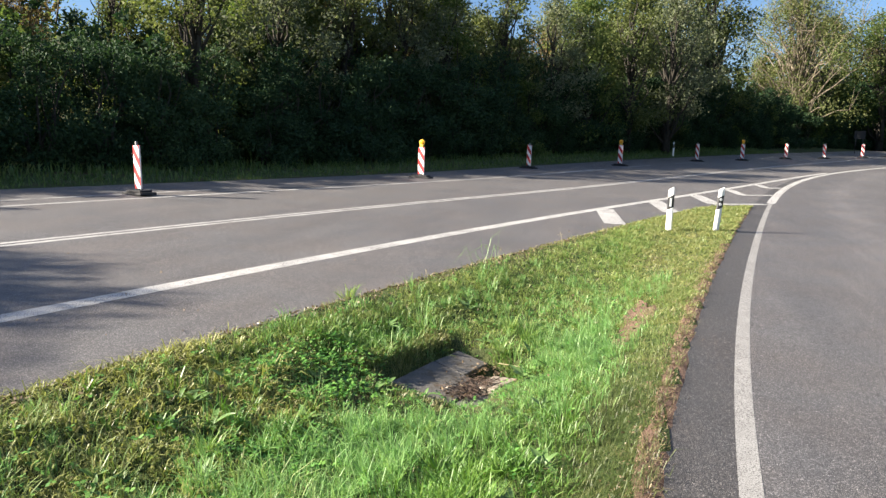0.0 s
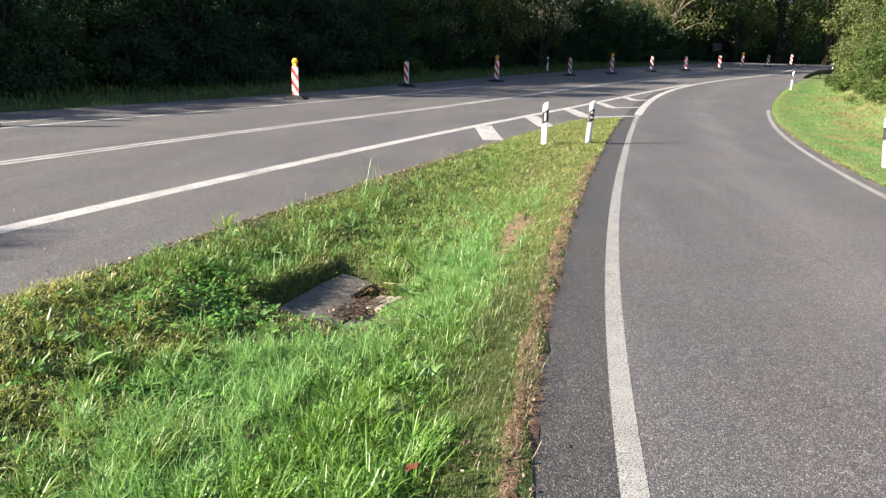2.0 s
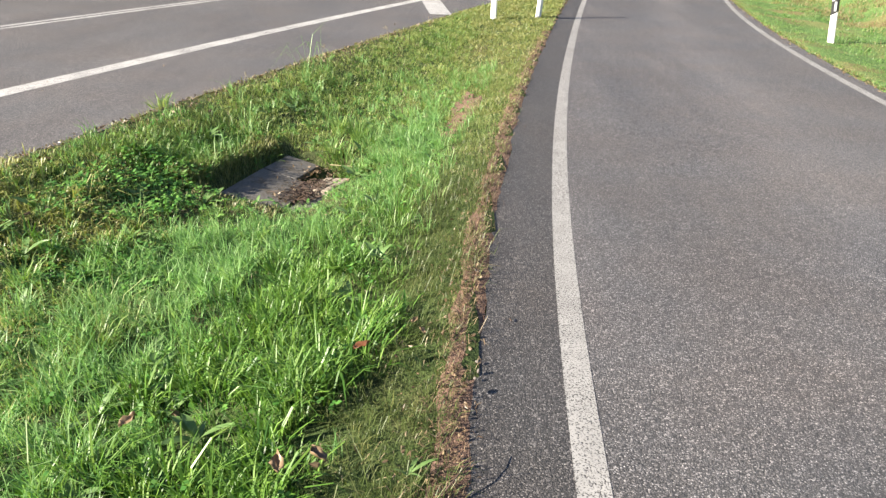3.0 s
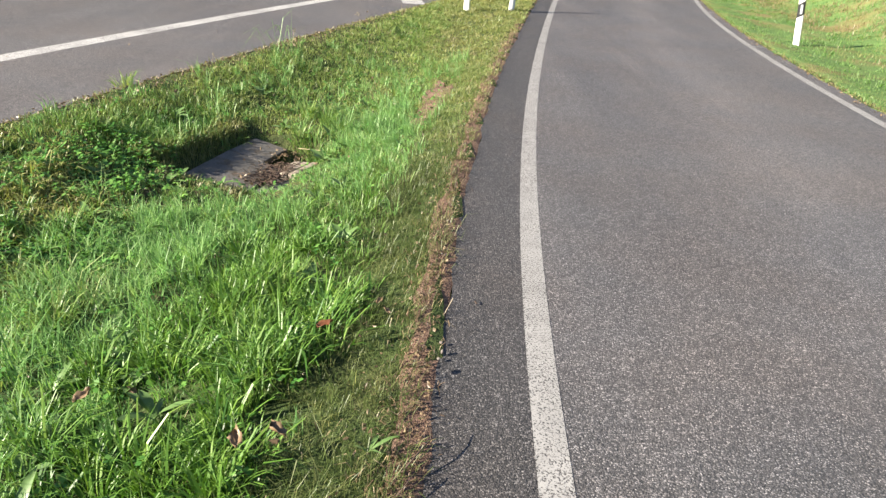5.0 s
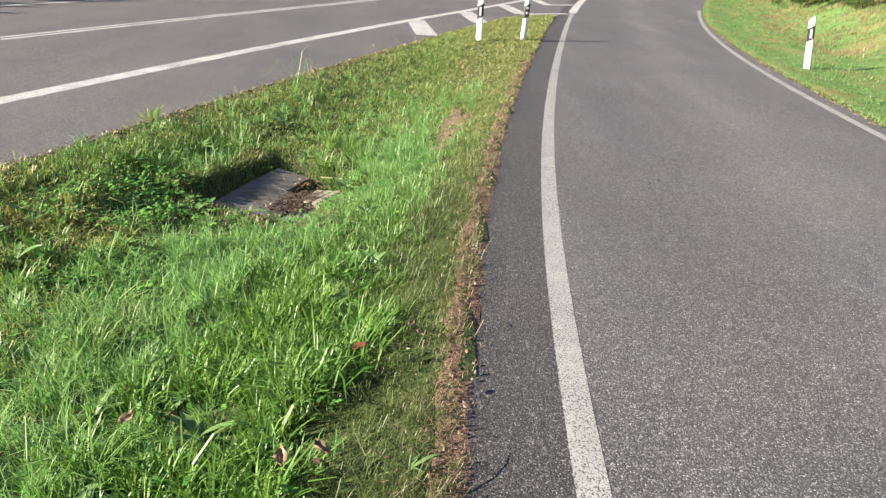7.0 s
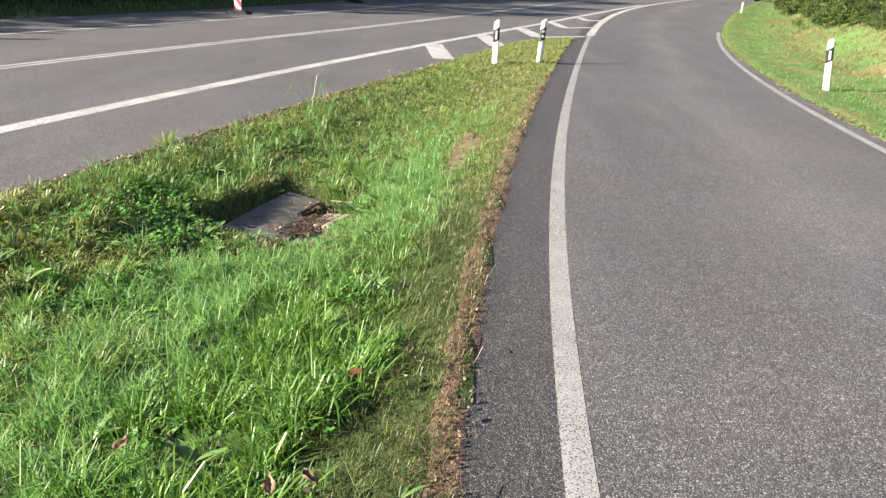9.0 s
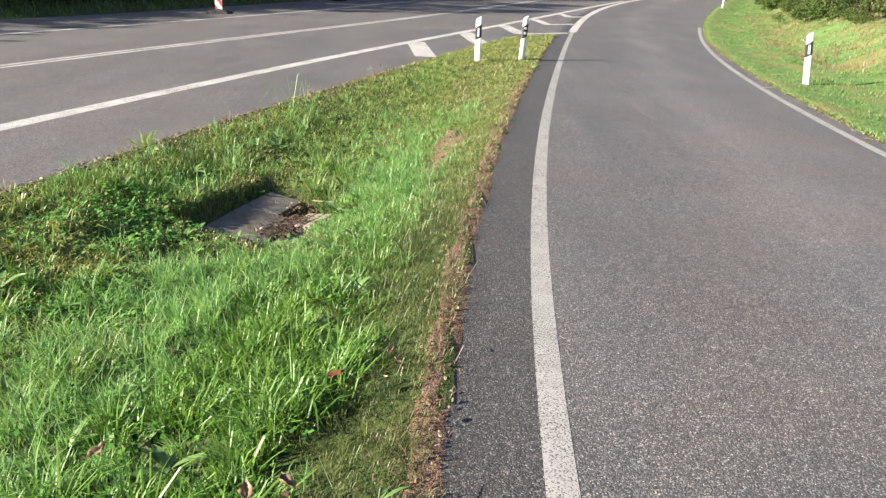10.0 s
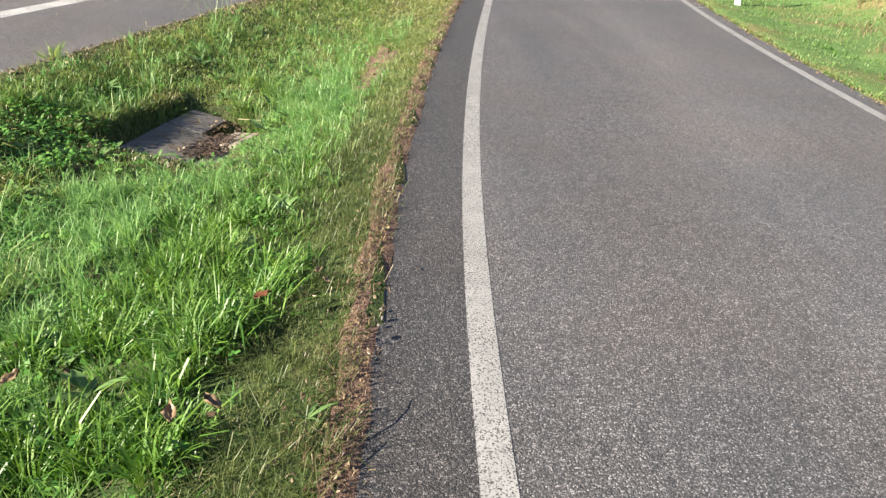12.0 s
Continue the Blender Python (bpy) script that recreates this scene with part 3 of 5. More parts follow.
def tree_model(name, tall, wide, seed, leaves, size, mat, wood=BARK, clear=0.10, clumps=84, twigs=0):
    """A tree: tapered trunk with limbs, and an uneven crown of leaf clumps. Stands on its own origin."""
    r = np.random.default_rng(seed)
    root = new(name)
    lean = r.normal(size=2) * 0.04 * tall
    spine = [(lean[0] * t * t, lean[1] * t * t, tall * 0.86 * t - 0.1 * (t == 0)) for t in (0, 0.15, 0.35, 0.6, 0.8, 1)]
    base = 0.02 * tall + 0.03
    pieces = [tube(spine, [base * 1.25, base, base * 0.8, base * 0.5, base * 0.3, base * 0.1], 8)]
    centres, radii = [], []
    for k in range(clumps):
        h = clear + (1 - clear) * r.uniform(0, 1) ** 0.85
        swell = math.sin(math.pi * min(1, (h - clear) / (1 - clear) * 0.86 + 0.14)) ** 0.6
        ang, out = r.uniform(0, 2 * math.pi), wide * 0.5 * swell * r.uniform(0.25, 1.1)
        centres.append((math.cos(ang) * out + lean[0] * h, math.sin(ang) * out + lean[1] * h, tall * h))
        radii.append(wide * r.uniform(0.085, 0.185))
        if k % 3 == 0 or twigs:
            h0 = max(clear * 0.6, h - 0.25 - 0.15 * r.random())
            start = (lean[0] * h0 * h0, lean[1] * h0 * h0, tall * 0.86 * h0)
            line = limb_line(r, start, centres[-1], 0.06)
            pieces.append(tube(line, [base * q for q in (0.36, 0.28, 0.2, 0.13, 0.05)], 5))
            for _ in range(twigs):
                s = line[r.integers(2, 5)]
                e = np.array(s) + r.normal(size=3) * np.array((0.1, 0.1, 0.06)) * wide + np.array((0, 0, 0.09 * tall))
                pieces.append(tube([s, (np.array(s) + e) / 2 + r.normal(size=3) * 0.1, e], [base * 0.14, base * 0.09, base * 0.03], 3))
    v, f = joined(pieces)
    part("trunk", mesh_of("trunk", v, f, wood, smooth=True), root)
    part("crown", crown_mesh("crown", np.array(centres), np.array(radii), leaves, size, seed + 1, mat), root)
    return root


def shrub_model(name, tall, wide, seed, leaves, size, mat, stems=7):
    """A shrub: many stems from the ground and leaves down to the grass."""
    r = np.random.default_rng(seed)
    root = new(name)
    pieces, centres, radii = [], [], []
    for k in range(stems * 5):
        h = r.uniform(0.06, 0.95)
        out = wide * 0.5 * (1 - 0.55 * h**2) * r.uniform(0.2, 1.05)
        ang = r.uniform(0, 2 * math.pi)
        c = (math.cos(ang) * out, math.sin(ang) * out, tall * h)
        centres.append(c)
        radii.append(r.uniform(0.13, 0.24) * wide * (1.1 - 0.45 * h))
        if k < stems:
            foot = (math.cos(ang) * 0.15, math.sin(ang) * 0.15, -0.1)
            top = (c[0] * 0.8, c[1] * 0.8, tall * r.uniform(0.75, 1.04))
            pieces.append(tube(limb_line(r, foot, top, 0.0), [0.05, 0.04, 0.03, 0.02, 0.006], 5))
            centres.append(top)
            radii.append(0.09 * wide)
    for v, f in pieces:
        part("stem", mesh_of("stem", v, f, BARK, smooth=True), root)
    part("crown", crown_mesh("crown", np.array(centres), np.array(radii), leaves, size, seed + 1, mat), root)
    return root


def scatter(model, spots, label, category, group):
    """Copies of one model over spots of (x, y, turn, scale); the model itself takes the first spot."""
    made = []
    for k, (x, y, turn, size) in enumerate(spots):
        m = Matrix.LocRotScale((x, y, float(land(x, y)) - 0.05), Euler((0, 0, turn)), None)
        if k == 0:
            model.matrix_basis = m
            ob = model
        else:
            ob = copy_thing(model, m)
        ob.scale = (size, size, size * (0.92 + 0.16 * (abs(x) * 7.3 % 1)))
        made.append(tagged(ob, label, category, group))
    return made


SHRUBS = [
    (shrub_model("shrub", 4.3, 3.6, 11, 9000, 0.058, SHADED_HEDGE_LEAF), "dense green hedge shrub beside the road, shade in leaf colour", []),
    (shrub_model("shrub", 3.7, 3.4, 23, 9000, 0.056, SHADED_HEDGE_LEAF), "low dense green shrub at the wood's edge, shade in leaf colour", []),
    (shrub_model("shrub", 4.6, 3.2, 35, 9000, 0.062, GREEN_LEAF), "tall green leafy shrub at the wood's edge", []),
    (shrub_model("shrub", 4.2, 3.6, 47, 9000, 0.06, OLIVE_LEAF), "olive green shrub turning yellow in autumn", []),
]
BRAMBLE = [(shrub_model("bramble", 0.75, 1.1, 59, 1500, 0.045, GREEN_LEAF, 5), "low green bramble on the grass bank", [])]
THICKET = [
    (shrub_model("shrub", 4.4, 4.0, 12, 3000, 0.10, SHADED_HEDGE_LEAF, 4), "green shrub within the roadside wood, shade in leaf colour", []),
    (shrub_model("shrub", 4.7, 3.6, 24, 3000, 0.098, GREEN_LEAF, 4), "green shrub within the roadside wood", []),
    (shrub_model("shrub", 4.3, 3.8, 36, 2800, 0.098, OLIVE_LEAF, 4), "olive shrub within the roadside wood", []),
]
TREES = [
    (tree_model("tree", 8.6, 5.2, 101, 8200, 0.082, GREEN_LEAF), "green broad-leaved tree in the roadside wood", []),
    (tree_model("tree", 9.4, 4.8, 113, 8200, 0.082, OLIVE_LEAF), "olive green broad-leaved tree turning yellow", []),
    (tree_model("tree", 8.0, 5.0, 127, 7400, 0.08, BROWN_LEAF, PALE_BARK), "broad-leaved tree with brown autumn leaves", []),
    (tree_model("tree", 9.0, 5.4, 139, 8200, 0.08, SILVER_LEAF), "tree with pale silvery green leaves", []),
    (tree_model("tree", 6.4, 3.8, 151, 5600, 0.076, RED_LEAF), "small tree with dark reddish leaves", []),
]


def put_row(kinds, weights, y0, y1, step, v, spread, low, high, seed):
    """Strews kinds along the far side of the main road, v metres from its near line."""
    r = np.random.default_rng(seed)
    y = y0
    while y < y1:
        px, py = beside(y, v + r.uniform(-spread, spread))
        kind = r.choice(len(kinds), p=weights)
        kinds[kind][2].append((float(px), float(py), r.uniform(0, 6.28), r.uniform(low, high)))
        y += step * r.uniform(0.75, 1.25)


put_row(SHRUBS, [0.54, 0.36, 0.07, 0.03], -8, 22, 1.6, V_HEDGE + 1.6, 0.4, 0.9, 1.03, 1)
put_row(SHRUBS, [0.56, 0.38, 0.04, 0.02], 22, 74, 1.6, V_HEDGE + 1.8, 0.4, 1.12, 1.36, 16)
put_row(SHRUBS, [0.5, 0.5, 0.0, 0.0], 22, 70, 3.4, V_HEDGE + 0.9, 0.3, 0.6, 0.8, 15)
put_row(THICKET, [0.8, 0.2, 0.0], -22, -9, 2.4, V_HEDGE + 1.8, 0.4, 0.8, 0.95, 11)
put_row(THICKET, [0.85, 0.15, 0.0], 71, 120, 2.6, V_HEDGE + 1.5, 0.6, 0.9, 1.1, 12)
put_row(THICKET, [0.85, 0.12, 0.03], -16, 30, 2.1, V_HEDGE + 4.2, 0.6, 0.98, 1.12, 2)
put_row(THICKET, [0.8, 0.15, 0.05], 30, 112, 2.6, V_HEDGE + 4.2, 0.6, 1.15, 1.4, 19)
put_row(THICKET, [0.6, 0.28, 0.12], -12, 112, 3.2, V_HEDGE + 7.2, 0.6, 1.2, 1.4, 7)
put_row(TREES, [0.5, 0.2, 0.12, 0.15, 0.03], -12, 9, 2.5, V_HEDGE + 8.8, 0.8, 0.62, 0.74, 3)
# Paler leaf kinds weigh more in these two rows; their colour imitates sunlit crowns.
put_row(TREES, [0.22, 0.28, 0.25, 0.25, 0.0], 10, 24, 2.7, V_HEDGE + 8.8, 0.8, 0.76, 0.86, 21)
put_row(TREES, [0.25, 0.26, 0.2, 0.25, 0.04], 25, 62, 3.0, V_HEDGE + 8.4, 1.0, 1.04, 1.2, 17)
put_row(TREES, [0.42, 0.18, 0.10, 0.25, 0.05], 62, 110, 4.6, V_HEDGE + 8.6, 1.2, 0.9, 1.06, 20)
put_row(TREES, [0.4, 0.22, 0.18, 0.2, 0.0], -8, 24, 3.4, V_HEDGE + 15.5, 1.2, 0.66, 0.8, 4)
put_row(TREES, [0.34, 0.22, 0.14, 0.3, 0.0], 25, 130, 4.6, V_HEDGE + 15.0, 1.6, 1.02, 1.2, 18)
put_row(TREES, [0.4, 0.3, 0.1, 0.2, 0.0], 55, 190, 8.5, V_HEDGE + 22.0, 3.0, 1.2, 1.55, 5)
put_row(TREES, [0.5, 0.3, 0.1, 0.1, 0.0], 92, 190, 8.0, V_HEDGE + 8.0, 3.0, 1.5, 2.0, 6)
put_row(THICKET, [0.85, 0.15, 0.0], 84, 170, 4.4, V_HEDGE + 2.5, 1.0, 1.6, 2.0, 8)
put_row(THICKET, [0.85, 0.15, 0.0], 84, 170, 5.0, V_HEDGE + 6.5, 1.0, 2.2, 2.6, 13)
put_row(THICKET, [0.3, 0.35, 0.35], 18, 112, 4.4, V_HEDGE + 13.5, 0.8, 1.6, 1.95, 14)
# trees beyond the near end of the hedge throw long shade on the road
for x, yy, s in ((-22.2, -1.9, 0.92), (-23.8, -4.2, 1.02), (-22.7, -0.2, 0.86)):
    TREES[0][2].append((x, yy, x, s / (0.92 + 0.16 * (abs(x) * 7.3 % 1))))
# taller trees whose shade crosses the road further on
for yy, s in ((24.0, 0.95), (29.0, 0.95), (34.0, 0.95), (39.0, 1.0), (44.0, 1.25), (49.0, 1.35), (54.0, 1.4), (59.0, 1.45), (64.0, 1.45)):
    px, py = beside(yy, V_HEDGE + 6.0)
    TREES[int(yy) % 2][2].append((float(px), float(py), yy, s))
for k, (x, yy, s) in enumerate(((-16.6, 24.7, 1.05), (-15.4, 28.9, 1.1), (-17.6, 33.6, 1.25), (-14.0, 38.6, 1.15), (-12.6, 41.0, 1.2), (-16.6, 31.2, 1.08), (-14.6, 34.4, 1.15), (-12.6, 37.4, 1.12), (-10.2, 40.4, 0.9), (-8.0, 43.4, 0.95), (-5.6, 46.6, 1.15), (-3.2, 49.8, 1.2), (-0.6, 53.2, 1.2), (2.2, 56.6, 1.25))):
    TREES[(1, 3, 0)[k % 3]][2].append((x - 1.0, yy + 0.4, k * 2.2, max(s, 1.05)))
TREES[3][2].append((1.5, 66.0, 1.0, 1.8))
TREES[1][2].append((5.0, 72.0, 2.0, 2.0))
# trees and shrubs on the bank beside the slip road
for x, yy, kind, s in ((21.2, 48.5, 1, 1.15), (24.5, 52.0, 0, 1.3), (23.0, 45.0, 0, 1.1), (24.5, 40.0, 1, 1.0), (30.0, 58.0, 3, 1.3), (33.0, 49.0, 1, 1.2), (34.0, 66.0, 0, 1.5), (42.0, 74.0, 1, 1.7), (44.0, 60.0, 0, 1.5), (38.0, 98.0, 0, 2.2), (43.0, 104.0, 1, 2.3), (33.0, 101.0, 1, 2.1), (48.0, 112.0, 0, 2.3), (27.0, 99.0, 0, 2.0)):
    TREES[kind][2].append((x, yy, x * 3, s))
for x, yy, kind, s in ((14.0, 29.0, 2, 0.85), (13.5, 25.4, 2, 0.8), (13.3, 22.0, 3, 0.75), (15.2, 18.6, 2, 0.85), (13.3, 27.6, 2, 0.42), (12.8, 24.4, 2, 0.4), (12.7, 21.2, 3, 0.36), (13.7, 30.6, 2, 0.42), (12.4, 22.8, 2, 0.3), (15.6, 31.4, 3, 0.95), (16.5, 34.6, 2, 1.0), (17.4, 38.2, 3, 1.0), (18.6, 42.0, 2, 1.05), (20.2, 46.4, 3, 1.1), (21.9, 49.8, 2, 1.15), (17.2, 25.8, 2, 1.2), (19.0, 31.5, 2, 1.3), (21.0, 37.5, 3, 1.3), (23.0, 43.5, 2, 1.35), (24.6, 53.5, 2, 1.2)):
    SHRUBS[kind][2].append((x, yy, x * 2, s))
low = np.random.default_rng(77)
for k in range(26):
    yy = 28 + 28 * low.uniform()
    off = 3.0 + 3.0 * low.uniform() - 1.2 * (yy > 38)
    BRAMBLE[0][2].append((float(right_edge(yy)) + off, yy, 6.28 * low.uniform(), 0.6 + 0.6 * low.uniform()))
for model, label, spots in SHRUBS + THICKET + BRAMBLE:
    scatter(model, spots, label, "shrub", "shrubs along the roads")
# two gaps in the wood where the trees stay low and the sky shows
for kind in TREES:
    for k, (x, yy, turn, size) in enumerate(kind[2]):
        bearing = math.degrees(math.atan2(x, yy))
        if math.hypot(x, yy) > 28 and (-11.2 < bearing < -8.0 or 4.7 < bearing < 7.0):
            kind[2][k] = (x, yy, turn, size * 0.62)
for model, label, spots in TREES:
    scatter(model, spots, label, "tree", "trees along the roads")
bare = tree_model("tree", 16.0, 16.0, 171, 28000, 0.10, OLIVE_LEAF, PALE_BARK, 0.14, 110, 4)
scatter(bare, [(15.6, 90.0, 0.4, 1.0)], "half-bare tree with pale spreading branches and brown leaves", "tree", "")


# ---- delineator posts ----
def delineator(x, y, turn, tilt, rounds, tall=1.0, z=None):
    """White hollow post with a slanted top and a black band that holds reflectors."""
    root = new("delineator_post")
    w, d = 0.12, 0.085

    def ring(h, slant, grow=0.0):
        pts = []
        for px, py in ((-w / 2, -d * 0.1), (-w * 0.36, -d * 0.42), (0, -d * 0.5), (w * 0.36, -d * 0.42), (w / 2, -d * 0.1), (w * 0.32, d * 0.5), (-w * 0.32, d * 0.5)):
            k = 1 + grow / (w / 2)
            pts.append((px * k, py * k, h + slant * px / w))
        return pts

    def prism(levels, mat, name):
        v = [p for lev in levels for p in lev]
        n = 7
        f = [(k * n + s, k * n + (s + 1) % n, (k + 1) * n + (s + 1) % n, (k + 1) * n + s) for k in range(len(levels) - 1) for s in range(n)]
        f += [tuple(range(n))[::-1], tuple((len(levels) - 1) * n + s for s in range(n))]
        return mesh_of(name, v, f, mat)

    part("post_body", prism([ring(-0.12, 0), ring(tall - 0.05, 0.03), ring(tall - 0.02, 0.05, -0.004), ring(tall, 0.06, -0.012)], WHITE_PLASTIC, "post_body"), root)
    band = part("black_band", prism([ring(tall - 0.41, 0.07, 0.0025), ring(tall - 0.16, 0.07, 0.0025)], BLACK_PLASTIC, "black_band"), root, "black slanted reflector band")
    if rounds:
        for h in (tall - 0.225, tall - 0.325):
            bm = bmesh.new()
            bmesh.ops.create_cone(bm, cap_ends=True, segments=16, radius1=0.03, radius2=0.026, depth=0.014, matrix=pose(0, -d * 0.5 - 0.004, h, 90))
            part("reflector", bm_mesh("reflector", bm, REFLECTOR), band, "round white reflector")
    else:
        bm = bmesh.new()
        box(bm, 0.042, 0.014, 0.17, pose(0, -d * 0.5 - 0.004, tall - 0.37), 0.003)
        part("reflector", bm_mesh("reflector", bm, REFLECTOR), band, "upright rectangular white reflector")
    root.matrix_basis = pose(x, y, float(land(x, y)) if z is None else z, tilt[0], tilt[1], turn)
    return tagged(root, "white plastic delineator post with black band in grass", "delineator post", "delineator posts")


delineator(0.45, 14.96, -4, (0, 0.6), False, 0.96, -0.105)
delineator(1.38, 15.45, 14, (-1, 4.5), True, 0.96, -0.10)
delineator(6.78, 14.1, -18, (0, -5.5), False, 0.93, -0.19)
delineator(14.6, 41.8, 15, (0, 2), False)
px, py = beside(49.0, V_EDGE + 1.0)
delineator(float(px), float(py), 10, (0, 0), True)
delineator(26.6, 67.0, 25, (0, 8), False)


# ---- beacons along the closed lane ----
def clipped(pts, w, h):
    """A convex polygon cut to the panel."""
    for axis, limit, sign in ((0, -w / 2, 1), (0, w / 2, -1), (1, 0, 1), (1, h, -1)):
        out = []
        for k, p in enumerate(pts):
            q = pts[(k + 1) % len(pts)]
            a, b = sign * (p[axis] - limit), sign * (q[axis] - limit)
            if a >= 0:
                out.append(p)
            if a * b < 0:
                t = a / (a - b)
                out.append((p[0] + (q[0] - p[0]) * t, p[1] + (q[1] - p[1]) * t))
        pts = out
        if not pts:
            return []
    return pts


def stripes(rise):
    """The reflective face: red and white bars that lean."""
    w, h, thick = 0.25, 1.0, 0.215
    v, f, idx = [], [], []
    for k in range(-3, 9):
        y0 = k * thick
        p = clipped([(-w, y0 + rise), (w, y0 - rise), (w, y0 - rise + thick), (-w, y0 + rise + thick)], w, h)
        if len(p) > 2:
            n = len(v)
            v += [(a, -0.0215, b) for a, b in p]
            f.append(tuple(range(n, n + len(p))))
            idx.append(k % 2)
    return mesh_of("striped_face", v, f, [SIGN_WHITE, SIGN_RED], idx)


STRIPED = stripes(0.34)


def beacon(lamp):
    root = new("traffic_beacon")
    bm = bmesh.new()
    box(bm, 0.82, 0.40, 0.06, None, 0.012)
    box(bm, 0.62, 0.30, 0.05, pose(0, 0, 0.06), 0.012)
    box(bm, 0.14, 0.12, 0.04, pose(0, 0, 0.11), 0.008)
    part("foot_plate", bm_mesh("foot_plate", bm, RUBBER), root, "black recycled rubber foot")
    bm = bmesh.new()
    box(bm, 0.25, 0.04, 1.0, None, 0.008)
    panel = part("panel", bm_mesh("panel", bm, SIGN_WHITE), root, "", pose(0, 0, 0.13))
    part("striped_face", STRIPED, panel, "red and white slanted reflective stripes")
    part("striped_face", STRIPED, panel, "red and white slanted reflective stripes", pose(0, 0, 0, 0, 0, 180))
    bm = bmesh.new()
    box(bm, 0.045, 0.045, 0.14, None, 0.006)
    part("peg", bm_mesh("peg", bm, STEEL), root, "", pose(0, 0, 1.08))
    if lamp:
        bm = bmesh.new()
        box(bm, 0.15, 0.09, 0.10, None, 0.02)
        head = part("warning_lamp", bm_mesh("warning_lamp", bm, LAMP_YELLOW), root, "yellow warning lamp", pose(0, 0, 1.14))
        bm = bmesh.new()
        bmesh.ops.create_uvsphere(bm, u_segments=20, v_segments=10, radius=0.1, matrix=Matrix.Translation((0, 0, 0.17)) @ Matrix.Diagonal((1, 0.55, 1, 1)))
        part("lens", bm_mesh("lens", bm, AMBER, True), head, "round amber lens")
        bm = bmesh.new()
        bmesh.ops.create_cone(bm, cap_ends=True, segments=20, radius1=0.112, radius2=0.112, depth=0.03, matrix=pose(0, 0, 0.17, 90))
        part("lens_ring", bm_mesh("lens_ring", bm, LAMP_YELLOW), head)
    return root


LIT, UNLIT = beacon(True), beacon(False)
first = {True: LIT, False: UNLIT}
for x, yy, lamp, turn, tilt in ((-11.25, 13.83, False, -6, -2.5), (-8.15, 25.4, True, 8, 1.0), (-5.6, 34.6, False, -4, 1.0), (-1.5, 40.4, True, 3, 0.5), (3.0, 49.0, False, -14, 0), (6.2, 53.2, True, 4, 0.5), (9.9, 58.8, False, -6, 1.5), (13.3, 62.6, False, 0, -1), (17.5, 68.5, False, 5, 0), (20.6, 72.5, True, -8, 0), (25.0, 79.0, False, 0, 0), (29.5, 85.5, False, 4, 0)):
    m = pose(x, yy, float(level(x, yy)), 0, tilt, -math.degrees(math.atan(float(main_slope(yy - 3)))) + turn)
    if first[lamp] is not None:
        ob = first[lamp]
        ob.matrix_basis = m
        first[lamp] = None
    else:
        ob = copy_thing(LIT if lamp else UNLIT, m)
    tagged(ob, "red and white striped beacon with amber lamp" if lamp else "red and white striped beacon on a black foot", "traffic beacon", "beacons along the closed lane")


# ---- guard rail end and road sign in the distance ----
def guard_rail():
    root = new("guard_rail")
    pts = []
    for k in range(14):
        t = k / 13
        x, yy = 20.3 + 9.0 * t, 55.8 + 12.5 * t
        pts.append((x, yy, float(land(x, yy)) + min(0.42, 0.04 + 1.5 * t)))
    v, f = [], []
    prof = [(0.0, -0.16), (0.05, -0.12), (0.05, -0.05), (0.01, 0.0), (0.05, 0.05), (0.05, 0.12), (0.0, 0.16)]
    for p in pts:
        for a, b in prof:
            v.append((p[0] - a, p[1] + a * 0.5, p[2] + b))
    n = len(prof)
    for k in range(len(pts) - 1):
        for s in range(n - 1):
            f.append((k * n + s, k * n + s + 1, (k + 1) * n + s + 1, (k + 1) * n + s))
    me = mesh_of("rail", v, f, DARK_STEEL)
    rail = part("rail", me, root)
    thick = rail.modifiers.new("thickness", "SOLIDIFY")
    thick.thickness = 0.01
    for k in range(3, 14, 2):
        x, yy, z = pts[k]
        h = z - float(land(x, yy)) + 0.3
        bm = bmesh.new()
        box(bm, 0.1, 0.06, h, None, 0.01)
        part("rail_post", bm_mesh("rail_post", bm, DARK_STEEL), root, "", pose(x + 0.09, yy - 0.04, z - h + 0.1, 0, 0, 30))
    tagged(root, "dark steel guard rail sunk into the grass bank", "guard rail")


guard_rail()


def sign_back(x, y):
    root = new("road_sign")
    for dx in (-0.3, 0.3):
        v, f = tube([(dx, 0, -0.3), (dx, 0, 2.3)], [0.035, 0.035], 10)
        part("sign_post", mesh_of("sign_post", v, f, DARK_STEEL, smooth=True), root)
    bm = bmesh.new()
    box(bm, 0.95, 0.03, 0.75, None, 0.008)
    panel = part("panel", bm_mesh("panel", bm, DARK_STEEL), root, "", pose(0, -0.055, 1.5))
    for h in (0.15, 0.56):
        bm = bmesh.new()
        box(bm, 0.9, 0.025, 0.04, None, 0.004)
        part("rib", bm_mesh("rib", bm, DARK_STEEL), panel, "", pose(0, -0.03, h))
    root.matrix_basis = pose(x, y, float(land(x, y)), 0, 0, -15)
    tagged(root, "grey back of a road sign on two posts", "road sign")


sign_back(19.4, 77.5)


